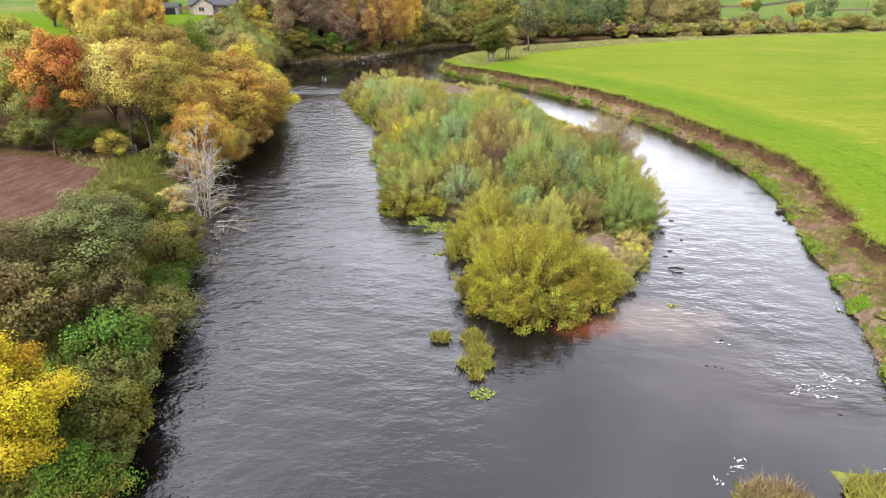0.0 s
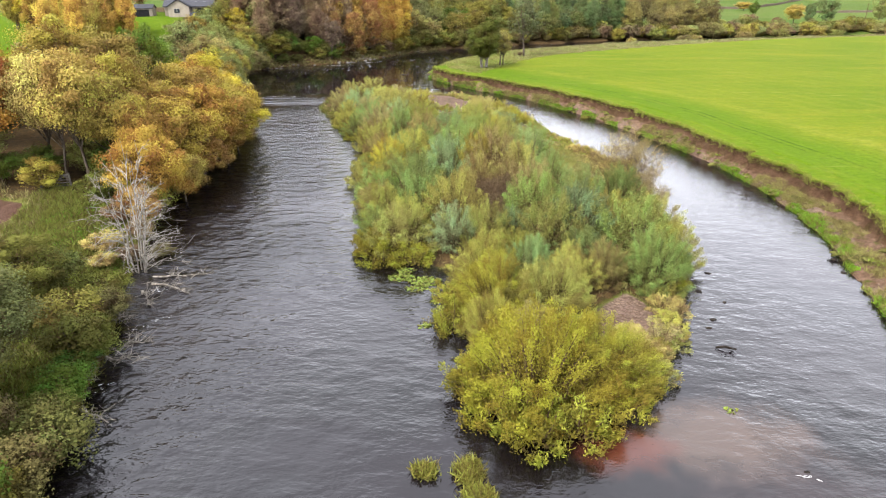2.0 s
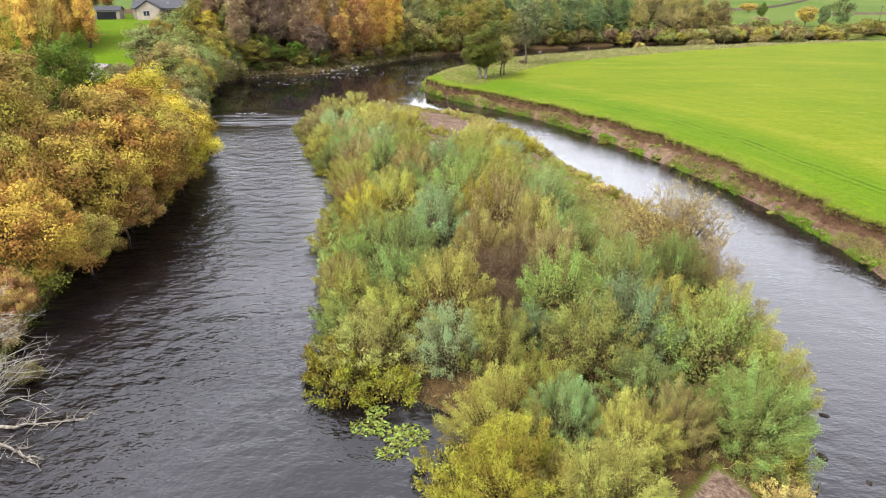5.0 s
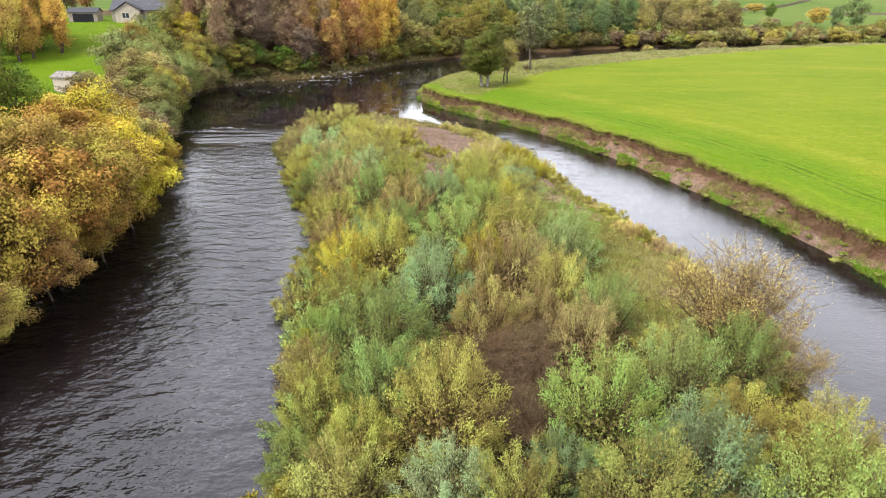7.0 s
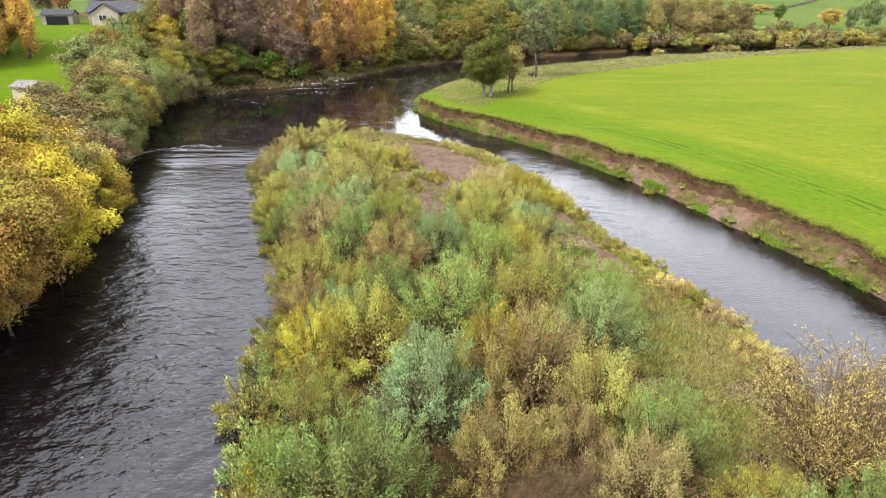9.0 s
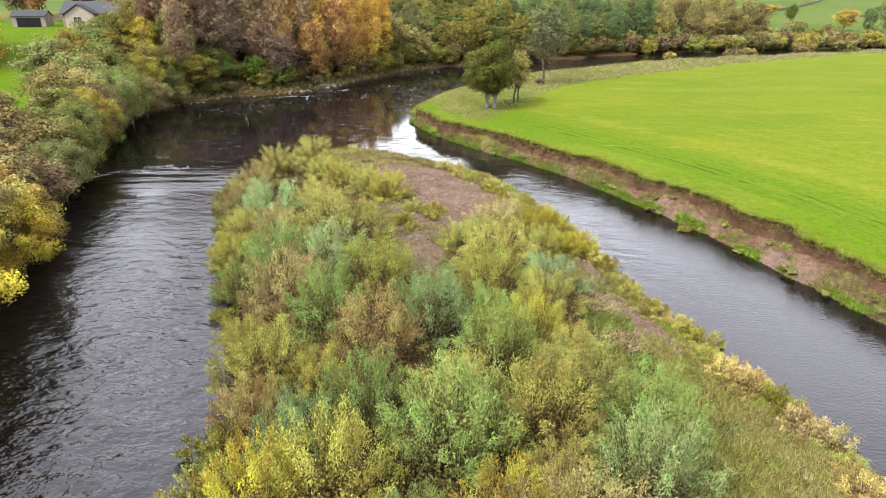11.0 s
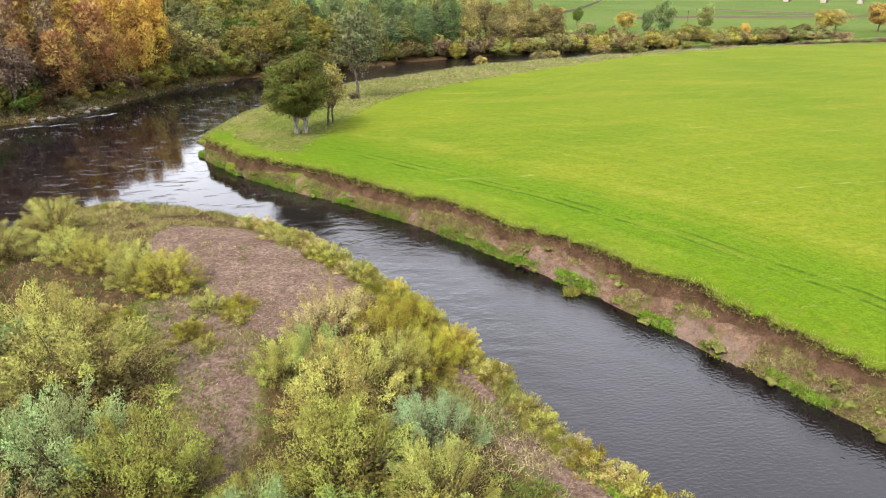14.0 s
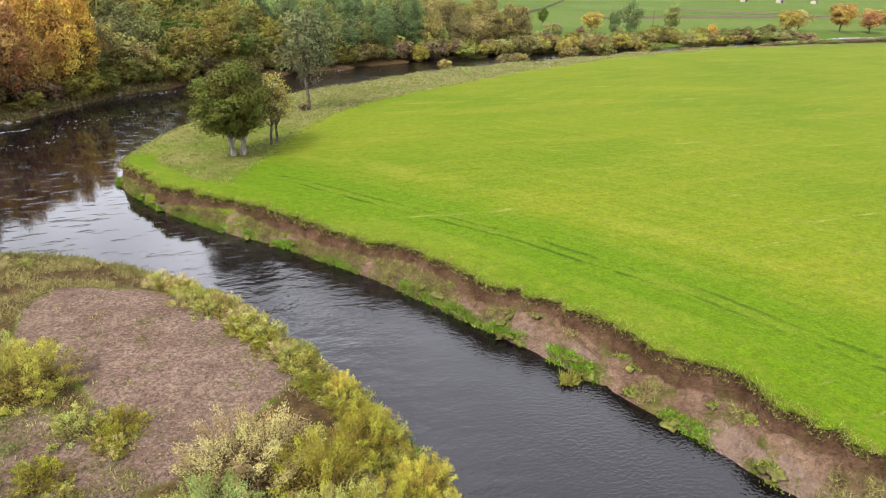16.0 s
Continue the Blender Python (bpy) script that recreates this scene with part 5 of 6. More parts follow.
for ax, ay, bx, by, n, wide in ((58, 252, 118, 268, 26, 4), (118, 266, 190, 290, 26, 5), (190, 284, 262, 300, 16, 5), (70, 275, 150, 300, 16, 6)):
    for i in range(n):
        s = (i + rng.uniform(0, 1)) / n
        k = rng.uniform(2.2, 3.8)
        shrub(ax + (bx - ax) * s + rng.normal() * wide * 0.4, ay + (by - ay) * s + rng.normal() * wide * 0.5, k, k * rng.uniform(1.2, 1.8),
              ("olive", "grey-brown", "moss green", "grey-green", "grey-green", "brown")[rng.integers(6)], "bushes beyond the pasture", "beyond the pasture")

# the trees on the headland
LONE = plant("lone_tree", tree_meshes(81, 9.8, 3.9, 0.13, 116, 440, (0.18, 0.16), 0.9, 0.05, 0.25, 0, PALE_BARK, 2, stout=0.027), ("trunk", "crown"))
set_out(LONE, 10.8, 149.2, 1, 1, (0.17, 0.165, 0.03), "dense olive-green tree with two pale trunks on the headland", "tree", "trees on the headland", 0.6)
grow(14.6, 153.4, 2.8, 8.2, 2, "grey-brown", "trees on the headland", "on the grassy headland")
grow(15.4, 154.6, 2.4, 7.6, 2, "olive", "trees on the headland", "on the grassy headland")
set_out(THIN[0], 22.3, 173.0, 1.1, 1.12, (0.24, 0.25, 0.11), "tall pale-trunked tree with sparse grey-green leaves on the headland", "tree", "trees on the headland")
shrub(21.4, 172.6, 0.7, 1.2, "brown", "trees on the headland", "on the grassy headland")


# ---- dead wood ----
def dead_tree(x, y, height, stems, seed, name, label):
    """A bleached leafless tree: a broom of slender upright stems, with long side branches that arch out and droop at their ends."""
    r = np.random.default_rng(seed)
    root = new(name)
    root.location = (x, y, max(height_at(x, y), 0))
    for i in range(stems):
        ang = 6.28 * i / stems + r.normal() * 0.3
        out = np.array([math.cos(ang), math.sin(ang), 0])
        foot = out * r.uniform(0.1, 0.7) + [0, 0, -0.3]
        long = height * (r.uniform(0.8, 1.0) if i % 3 else r.uniform(0.5, 0.72))
        line = bent(foot, foot + out * r.uniform(0.2, 1.5) + [0, 0, long], r, 0, 0.015, 7)
        limbs = [[(q, g) for q, g in zip(line, (0.068, 0.057, 0.047, 0.038, 0.028, 0.018, 0.007))]]
        for _ in range(11):
            k = r.uniform(0.06, 0.92)
            a = np.array([np.interp(k, np.linspace(0, 1, 7), line[:, c]) for c in range(3)])
            turn = ang + r.normal() * 0.8
            reach = (1.12 - k) * r.uniform(1.0, 3.5)
            way = np.array([math.cos(turn), math.sin(turn), 0])
            rise = reach * (r.uniform(0.2, 0.9) if k > 0.5 else r.uniform(-0.25, 0.5))
            b = a + way * reach + [0, 0, max(rise, 0.2 - a[2])]
            arch = bent(a, b, r, 0.14 if k < 0.6 else 0.05, 0.03, 6)
            limbs.append([(q, g) for q, g in zip(arch, (0.036, 0.03, 0.025, 0.02, 0.014, 0.006))])
            for _ in range(6):
                q = arch[r.integers(2, 6)]
                limbs.append([(q, 0.013), (q + way * r.uniform(0.1, 0.6) + r.normal(size=3) * 0.28 + [0, 0, r.uniform(-0.2, 0.4)], 0.006)])
        part("stem", tubes("stem", limbs, BLEACHED, 4), root)
    return tagged(root, label, "dead tree")


def fallen_branch(x, y, turn, long, seed, label):
    """A bleached branch that lies with its twigs spread over the water."""
    r = np.random.default_rng(seed)
    long *= 0.72
    line = bent((0, 0, 0.1), (long, 0, 0.15), r, 0.03, 0.04, 6)
    limbs = [[(q, g) for q, g in zip(line, (0.10, 0.085, 0.07, 0.05, 0.03, 0.012))]]
    for _ in range(16):
        k = r.uniform(0.25, 1.0)
        a = np.array([np.interp(k, np.linspace(0, 1, 6), line[:, c]) for c in range(3)])
        b = a + unit(r.normal(size=3) * [1, 1, 0.4] + [0.6, 0, 0.25]) * long * r.uniform(0.15, 0.42)
        b[2] = max(b[2], 0.0)
        twig = bent(a, b, r, 0.03, 0.05, 4)
        limbs.append([(q, g) for q, g in zip(twig, (0.03, 0.022, 0.015, 0.006))])
        for _ in range(3):
            limbs.append([(twig[2], 0.011), (twig[2] + r.normal(size=3) * [0.4, 0.4, 0.2], 0.005)])
    ob = new("fallen_branch", tubes("fallen_branch", limbs, PALE_BARK, 5))
    ob.matrix_world = pose(x, y, max(height_at(x, y), -0.12), 0, 0, turn)
    return tagged(ob, label, "branch", "dead branches in the river")


dead_tree(-20.2, 51.2, 9.6, 11, 3, "dead_tree", "bleached leafless tree with many pale stems at the water")
for x, y, turn, long, seed in ((-18.6, 49.0, -25, 4.2, 1), (-18.8, 48.0, -60, 3.4, 2), (-19, 50.2, 5, 4.8, 3), (-17.6, 39.6, -15, 3.2, 4), (-17.8, 38.8, -60, 2.8, 5), (-17.4, 40.8, 25, 2.6, 6),
                               (-16.4, 35.4, -30, 2.6, 7), (-18.8, 43.4, 10, 1.8, 8), (-20, 184.0, 40, 5.0, 10)):
    fallen_branch(x, y, turn, long, seed, "bleached fallen branch lying at the water's edge")


# ---- grass and herbs, as uncountable cover ----
def tufts(name, x, y, z, tall, blades, colour, label, seed, lean=0.5, wide=0.035):
    """Grass tufts of narrow blades, all of one patch in one mesh."""
    r = np.random.default_rng(seed)
    n = len(x)
    at = np.repeat(np.stack([x, y, z - 0.03], 1), blades, 0) + r.normal(size=(n * blades, 3)) * [0.12, 0.12, 0]
    way = r.normal(size=(n * blades, 3)) * [lean, lean, 0.1] + [0, 0, 1]
    length = np.repeat(tall * r.uniform(0.6, 1.3, n), blades)
    tint = np.stack([r.uniform(0, 1, n * blades), np.repeat(r.uniform(0, 1, n), blades), r.uniform(0, 1, n * blades)], 1)
    ob = new(name, leaves(name, at, way, length, wide * 2, tint, GRASS, r))
    ob.color = rgb(colour)
    return tagged(ob, label, "grass", kind="stuff")


def strewn(n, low, high, keep, seed):
    """Places strewn evenly over a box of the plan, as far as keep allows."""
    r = np.random.default_rng(seed)
    x, y = r.uniform(low[0], high[0], n), r.uniform(low[1], high[1], n)
    ok = keep(x, y)
    return x[ok], y[ok], heights_at(x[ok], y[ok])


STRAW = (0.50, 0.42, 0.18)
isle_in = lambda x, y: inside_by(ISLAND_LINE, x, y)
bare = lambda x, y: np.maximum(np.maximum(inside_by(GRAVEL, x, y), inside_by(BARE, x, y)), inside_by(BARE_EAST, x, y) - 0.6)
rough = lambda x, y, s: value_noise(x * 0.4, y * 0.4, s)
tufts("dry_grass", *strewn(16000, (-19, 31), (23, 134), lambda x, y: (isle_in(x, y) > 0) & (bare(x, y) < 0) & (rough(x, y, 31) > 0.36), 41), 0.32, 8, (0.50, 0.42, 0.19), "straw-coloured dead grass and stalks among the willows", 51, 1.0, 0.02)
tufts("green_herbs", *strewn(15000, (-19, 31), (23, 134), lambda x, y: (isle_in(x, y) > 0) & (bare(x, y) < 0) & (rough(x, y, 32) > 0.5), 42), 0.24, 8, (0.26, 0.36, 0.06), "low green nettles and herbs among the willows", 52, 1.0, 0.032)
tufts("tangled_grass", *strewn(14000, (9, 64), (23, 109), lambda x, y: (isle_in(x, y) > 0.3) & (inside_by(OPEN_EAST, x, y) > -0.5) & (rough(x, y, 34) > 0.4), 49), 0.36, 8, (0.78, 0.64, 0.34), "tangled pale dead grass on the island's open side", 59, 1.2, 0.018)
tufts("nettle_patch", *strewn(11000, (9, 64), (23, 109), lambda x, y: (isle_in(x, y) > 0.3) & (inside_by(OPEN_EAST, x, y) > -0.5) & (rough(x, y, 35) > 0.5), 50), 0.3, 8, (0.32, 0.42, 0.08), "green nettles on the island's open side", 60, 1.0, 0.035)
tufts("slope_grass", *strewn(26000, (10, 64), (21, 104), lambda x, y: (isle_in(x, y) > 0.2) & (inside_by(OPEN_EAST, x, y) > -0.4) & (bare(x, y) < 0.3) & (rough(x, y, 21) > 0.4), 83), 0.34, 8, (0.60, 0.55, 0.16), "yellowing grass and stalks on the island's open side", 84, 1.0, 0.022)
tufts("shore_herbs", *strewn(60000, (10, 64), (21, 112), lambda x, y: (np.abs(isle_in(x, y) - 1.1) < 0.55) & (rough(x, y, 22) > 0.42), 85), 0.26, 8, (0.40, 0.60, 0.07), "bright green herbs along the island's shore", 86, 1.0, 0.026)
tufts("shore_grass", *strewn(60000, (-19, 31), (23, 134), lambda x, y: (np.abs(isle_in(x, y) - 0.2) < 0.55) & (rough(x, y, 33) > 0.3), 43), 0.45, 5, (0.40, 0.40, 0.10), "pale green rushes along the island's shore", 53, 0.6)
tufts("tussock_grass", *strewn(5200, (-12, 121), (6, 134), lambda x, y: (isle_in(x, y) > 0.1) & (bare(x, y) < 0.2) & (rough(x, y, 37) > 0.42), 66), 0.42, 8, (0.66, 0.56, 0.22), "pale straw tussocks at the island's upstream end", 67, 0.9, 0.022)
tufts("headland_grass", *strewn(9000, (-3, 138), (40, 205), lambda x, y: (inside_by(HIGH_LAND, x, y) > 0.6) & (inside_by(FIELD, x, y) < 0.3), 44), 0.26, 8, (0.50, 0.52, 0.15), "tussocky pale grass on the headland", 54, 0.9, 0.026)
tufts("strip_grass", *strewn(24000, (20, 165), (160, 258), lambda x, y: (inside_by(HIGH_LAND, x, y) > 0.6) & (inside_by(FIELD, x, y) < 0), 45), 0.4, 6, (0.54, 0.50, 0.24), "bleached long grass between pasture and river", 55, 0.8, 0.04)
tufts("bank_grass", *strewn(26000, (-34, 10), (-8, 66), lambda x, y: (inside_by(LEFT_LAND, x, y) > -0.5) & (inside_by(SOIL, x, y) < -0.3), 46), 0.45, 6, (0.36, 0.38, 0.08), "rough green and straw grass on the bank", 56, 0.7, 0.04)
tufts("green_patch", *strewn(9000, (-30, 40), (-20, 63), lambda x, y: (inside_by(LEFT_LAND, x, y) > 0.6) & (inside_by(SOIL, x, y) < -1.2) & (rough(x, y, 39) > 0.6), 40), 0.2, 7, (0.30, 0.52, 0.05), "bright green grass beside the ploughed soil", 69, 0.9, 0.045)
tufts("bank_herbs", *strewn(5000, (-40, 10), (-8, 66), lambda x, y: (inside_by(LEFT_LAND, x, y) > 0.2) & (inside_by(SOIL, x, y) < -0.1) & (inside_by(SOIL, x, y) > -2.2), 47), 0.6, 6, STRAW, "straw-coloured grass margin beside the ploughed soil", 57, 0.6, 0.04)
tufts("far_shore_grass", *strewn(16000, (-46, 154), (4, 216), lambda x, y: (inside_by(LEFT_LAND, x, y) > -0.2) & (inside_by(LEFT_LAND, x, y) < 3.4) & (rough(x, y, 38) > 0.28), 88), 0.45, 5, (0.56, 0.48, 0.22), "pale straw grass on the low shore before the wood", 89, 0.8, 0.05)
tufts("wood_edge_grass", *strewn(34000, (-48, 55), (4, 222), lambda x, y: (inside_by(LEFT_LAND, x, y) > 0.1) & (inside_by(LEFT_LAND, x, y) < 4), 48), 0.6, 4, (0.32, 0.30, 0.10), "rough grass along the wooded bank", 58, 0.7, 0.06)
shelf = np.stack(SHELF, 1)


def shelf_places(n, first, last, seed, cut):
    """Places on the eroded bank's own surface, between two of its courses."""
    r = np.random.default_rng(seed)
    i, k = r.integers(100, len(shelf) - 1, n), r.integers(first, last, n)
    u, v = r.uniform(0, 1, (2, n, 1))
    q = (shelf[i, k] * (1 - u) + shelf[i + 1, k] * u) * (1 - v) + (shelf[i, k + 1] * (1 - u) + shelf[i + 1, k + 1] * u) * v
    q = q[value_noise(q[:, 0] * 0.55, q[:, 1] * 0.55, seed) > cut]
    return q[:, 0], q[:, 1], q[:, 2]


tufts("lip_grass", *shelf_places(16000, 5, 8, 61, 0.0), 0.2, 5, (0.50, 0.52, 0.11), "pale turf hanging over the eroded bank's lip", 71, 1.0, 0.016)
tufts("shelf_grass", *shelf_places(22000, 11, 20, 62, 0.47), 0.32, 9, (0.54, 0.47, 0.17), "yellowing grass on the slumped bank", 72, 1.0, 0.017)
tufts("shelf_herbs", *shelf_places(22000, 17, 21, 63, 0.49), 0.28, 9, (0.36, 0.60, 0.05), "bright green herbs on the slumped bank", 73, 1.0, 0.028)


# ---- loose stones on the island's bars, too small and too many to count ----
def pebbles(name, x, y, z, size, mat, label, seed):
    r = np.random.default_rng(seed)
    n = len(x)
    eight = np.array([(1, 0, 0), (-1, 0, 0), (0, 1, 0), (0, -1, 0), (0, 0, 1), (0, 0, -1)], float)
    sides = np.array([(0, 2, 4), (2, 1, 4), (1, 3, 4), (3, 0, 4), (2, 0, 5), (1, 2, 5), (3, 1, 5), (0, 3, 5)])
    half = size * r.uniform(0.4, 1.3, (n, 1, 1)) * r.uniform(0.6, 1.2, (n, 1, 3)) * [1, 1, 0.6]
    a = r.uniform(0, 6.28, n)
    v = eight[None] * half
    v = np.stack([v[:, :, 0] * np.cos(a)[:, None] - v[:, :, 1] * np.sin(a)[:, None], v[:, :, 0] * np.sin(a)[:, None] + v[:, :, 1] * np.cos(a)[:, None], v[:, :, 2]], 2)
    v = v + np.stack([x, y, z], 1)[:, None]
    f = (sides[None] + 6 * np.arange(n)[:, None, None]).reshape(-1, 3)
    return tagged(new(name, mesh_from(name, v.reshape(-1, 3), f, mat, True)), label, "stones", kind="stuff")


# ---- clods, stones and drift on the banks and in the river ----
def plain_material(name, one, two, scale, roughness=0.85, relief=0.3, depth=0.05):
    m, nt, bsdf, out = material(name, roughness)
    p = place_of(nt)
    n = noisy(nt, p, scale, 4, 0.65)
    own = node(nt, "ShaderNodeObjectInfo").outputs["Random"]
    c = mixed(nt, ranged(nt, n, 0.35, 0.65), one, two)
    c = node(nt, "ShaderNodeHueSaturation", {"Value": maths(nt, "ADD", maths(nt, "MULTIPLY", own, 0.28), 0.42), "Color": c}).outputs[0]
    nt.links.new(c, bsdf.inputs["Base Color"])
    bumped(nt, bsdf, noisy(nt, p, scale * 3, 4, 0.7), relief, depth)
    return m


TURF = plain_material("turf", (0.085, 0.075, 0.03), (0.15, 0.155, 0.035), 2.0, 0.9, 0.8, 0.1)
STONE = plain_material("stone", (0.12, 0.108, 0.096), (0.252, 0.234, 0.21), 3.0)
WET_WOOD = plain_material("wet_wood", (0.018, 0.015, 0.012), (0.042, 0.033, 0.027), 5.0, 0.4)
RENDER_COAT = plain_material("cream_render", (0.32, 0.28, 0.22), (0.40, 0.35, 0.28), 0.8, 0.85, 0.1)
RUBBLE_WALL = plain_material("rubble_wall", (0.12, 0.09, 0.066), (0.204, 0.162, 0.126), 2.2, 0.9, 0.6)
SLATE = plain_material("slate", (0.045, 0.0468, 0.054), (0.072, 0.072, 0.081), 3.0, 0.55)
WHITE_PAINT = plain_material("white_paint", (0.592, 0.584, 0.56), (0.656, 0.648, 0.632), 2.0, 0.5, 0.05)
DARK_OPENING = plain_material("dark_boarding_and_shade", (0.021, 0.021, 0.024), (0.036, 0.036, 0.039), 2.0, 0.4, 0.1)
BLUE_PAINT = plain_material("blue_car_paint", (0.018, 0.054, 0.252), (0.024, 0.072, 0.3), 0.5, 0.25, 0.0)
RUBBER = plain_material("tyre_rubber", (0.012, 0.012, 0.012), (0.021, 0.021, 0.021), 4.0)
GLASS, _nt, _b, _o = material("window_glass", 0.05)
_b.inputs["Base Color"].default_value = (0.02, 0.025, 0.03, 1)
_b.inputs["Specular IOR Level"].default_value = 0.8
FOAM, _nt, _b, _o = material("foam", 0.6)
_b.inputs["Base Color"].default_value = (0.4, 0.4, 0.4, 1)
LILY = leaf_material("floating_leaves", 0.4, 0.2)


PEBBLE = plain_material("pebble", (0.10, 0.065, 0.05), (0.24, 0.18, 0.145), 1.7, 0.8, 0.2)
pebbles("gravel_stones", *strewn(9000, (-7, 90), (18, 131), lambda x, y: (bare(x, y) > -0.3) | (inside_by(PATH, x, y) > 0.3), 95), 0.07, PEBBLE, "loose reddish gravel stones on the island's bar", 96)
pebbles("bank_stones", *shelf_places(4000, 15, 20, 64, 0.45), 0.07, PEBBLE, "loose gravel at the foot of the eroded bank", 97)
tufts("path_grass", *strewn(3600, (-6, 92), (5, 114), lambda x, y: (inside_by(PATH, x, y) > -1.2) & (rough(x, y, 44) > 0.5), 84), 0.2, 7, (0.58, 0.48, 0.2), "withered grass and stalks on the trodden gravel", 85, 1.0, 0.022)
tufts("path_herbs", *strewn(1600, (-6, 92), (5, 114), lambda x, y: (inside_by(PATH, x, y) > -1.2) & (rough(x, y, 45) > 0.66), 86), 0.2, 7, (0.3, 0.46, 0.06), "green herbs on the trodden gravel", 87, 1.0, 0.03)
tufts("gravel_grass", *strewn(1500, (-7, 98), (13, 131), lambda x, y: (bare(x, y) > 0) & (rough(x, y, 36) > 0.62), 98), 0.22, 6, (0.50, 0.46, 0.14), "sparse straw grass on the gravel bar", 99, 0.8, 0.03)


def lump_mesh(name, mat, seed, flat=0.55, rough=0.35):
    """A rounded uneven lump about one metre across."""
    r = np.random.default_rng(seed)
    bm = bmesh.new()
    bmesh.ops.create_icosphere(bm, subdivisions=2, radius=0.5)
    shift = Vector(r.uniform(-50, 50, 3))
    for v in bm.verts:
        k = 1 + rough * noise.noise(v.co * 2.2 + shift) + rough * 0.5 * noise.noise(v.co * 6 + shift)
        v.co = Vector((v.co.x * k, v.co.y * k, v.co.z * k * flat))
    me = bpy.data.meshes.new(name)
    bm.to_mesh(me)
    bm.free()
    for p in me.polygons:
        p.use_smooth = True
    me.materials.append(mat)
    return me


def lay(name, me, x, y, z, size, label, category, group, turn=None):
    ob = new(name, me)
    ob.matrix_world = Matrix.Translation((x, y, z)) @ Matrix.Rotation(turn if turn is not None else rng.uniform(0, 6.28), 4, "Z") @ Matrix.Diagonal((size[0], size[1], size[2], 1))
    return tagged(ob, label, category, group)


CLODS = [lump_mesh("turf_clod", TURF, s, 0.5, 1.0) for s in range(4)]
STONES = [lump_mesh("stone", STONE, s + 20, 0.6, 0.5) for s in range(4)]
WET_STONES = [lump_mesh("river_stone", WET_WOOD, s + 40, 0.5, 0.5) for s in range(2)]
CLOD_SPOTS = []
for i in range(200):
    row = int(rng.integers(150, 890))
    course = int(rng.choice([11, 13, 14, 16, 17, 18, 19, 19, 20]))
    q = shelf[row, course]
    k = rng.uniform(0.35, 0.95) * (1.0 if course > 16 else 0.75)
    CLOD_SPOTS.append((q[0], q[1], q[2], k))
    lay("turf_clod", CLODS[rng.integers(4)], q[0] + rng.normal() * 0.2, q[1] + rng.normal() * 0.2, q[2] + 0.02, (k, k * rng.uniform(0.7, 1.2), k * rng.uniform(0.6, 1.0)),
        "slumped grassy turf clod on the eroded bank", "turf clod", "turf clods on the bank")
spots = np.repeat(np.array(CLOD_SPOTS), 16, 0)
around = np.random.default_rng(8).normal(size=(len(spots), 2)) * 0.24 * spots[:, 3:]
tufts("clod_grass", spots[:, 0] + around[:, 0], spots[:, 1] + around[:, 1], spots[:, 2] + 0.12 * spots[:, 3], 0.2, 5, (0.42, 0.50, 0.08), "green and straw grass on the slumped turf", 77, 1.0, 0.035)
for x, y, n, spread, k in ((-38, 166.4, 9, 3.5, 0.7), (-24, 176, 7, 4.5, 0.7), (-14, 190, 6, 4.5, 0.8), (-6, 205, 4, 4, 0.8), (-31, 172.5, 4, 4, 0.6)):
    for _ in range(n):
        a = LEFT_LINE[np.argmin(((LEFT_LINE - [x + rng.normal() * spread, y + rng.normal() * spread]) ** 2).sum(1))] + rng.normal(size=2) * 0.5
        s = k * rng.uniform(0.4, 1.3)
        lay("stone", STONES[rng.integers(4)], a[0], a[1], max(height_at(a[0], a[1]), 0), (s, s * rng.uniform(0.7, 1.3), s * 0.8), "pale grey boulder on the wooded shore", "stone", "boulders on the shore")
for x, y, s in ((17.0, 43.8, 0.5), (16.3, 42.8, 0.45), (18.6, 46, 0.4), (17.6, 47.6, 0.6), (19.3, 50.4, 0.5), (29.6, 52.8, 0.7), (28.8, 50.4, 0.6), (18.4, 24.2, 0.22), (14.2, 28.2, 0.18), (13.8, 28.3, 0.22),
                (14.5, 28.1, 0.18), (15.6, 30.9, 0.3), (24.2, 34.2, 0.5), (-17.6, 47.4, 0.6), (-19.4, 44.4, 0.6), (-16.9, 37, 0.5)):
    lay("river_stone", WET_STONES[rng.integers(2)], x, y, 0.0, (s * 0.85, s * 0.65, s * 0.5), "dark wet stone breaking the river's surface", "stone", "stones in the river")


def drift_log(x, y, turn, long):
    r = np.random.default_rng(int(x * 10))
    line = bent((-long / 2, 0, 0), (long / 2, 0, 0.06), r, 0.03, 0.03, 6)
    limbs = [[(q, g) for q, g in zip(line, (0.05, 0.07, 0.075, 0.07, 0.055, 0.02))], [(line[3], 0.06), (line[3] + [0.3, -0.3, 0.08], 0.02)]]
    ob = new("drift_log", tubes("drift_log", limbs, WET_WOOD, 8))
    ob.matrix_world = pose(x, y, 0.06, 0, 0, turn)
    return tagged(ob, "dark waterlogged log lying in the river", "log")


drift_log(16.3, 40.4, -14, 1.1)

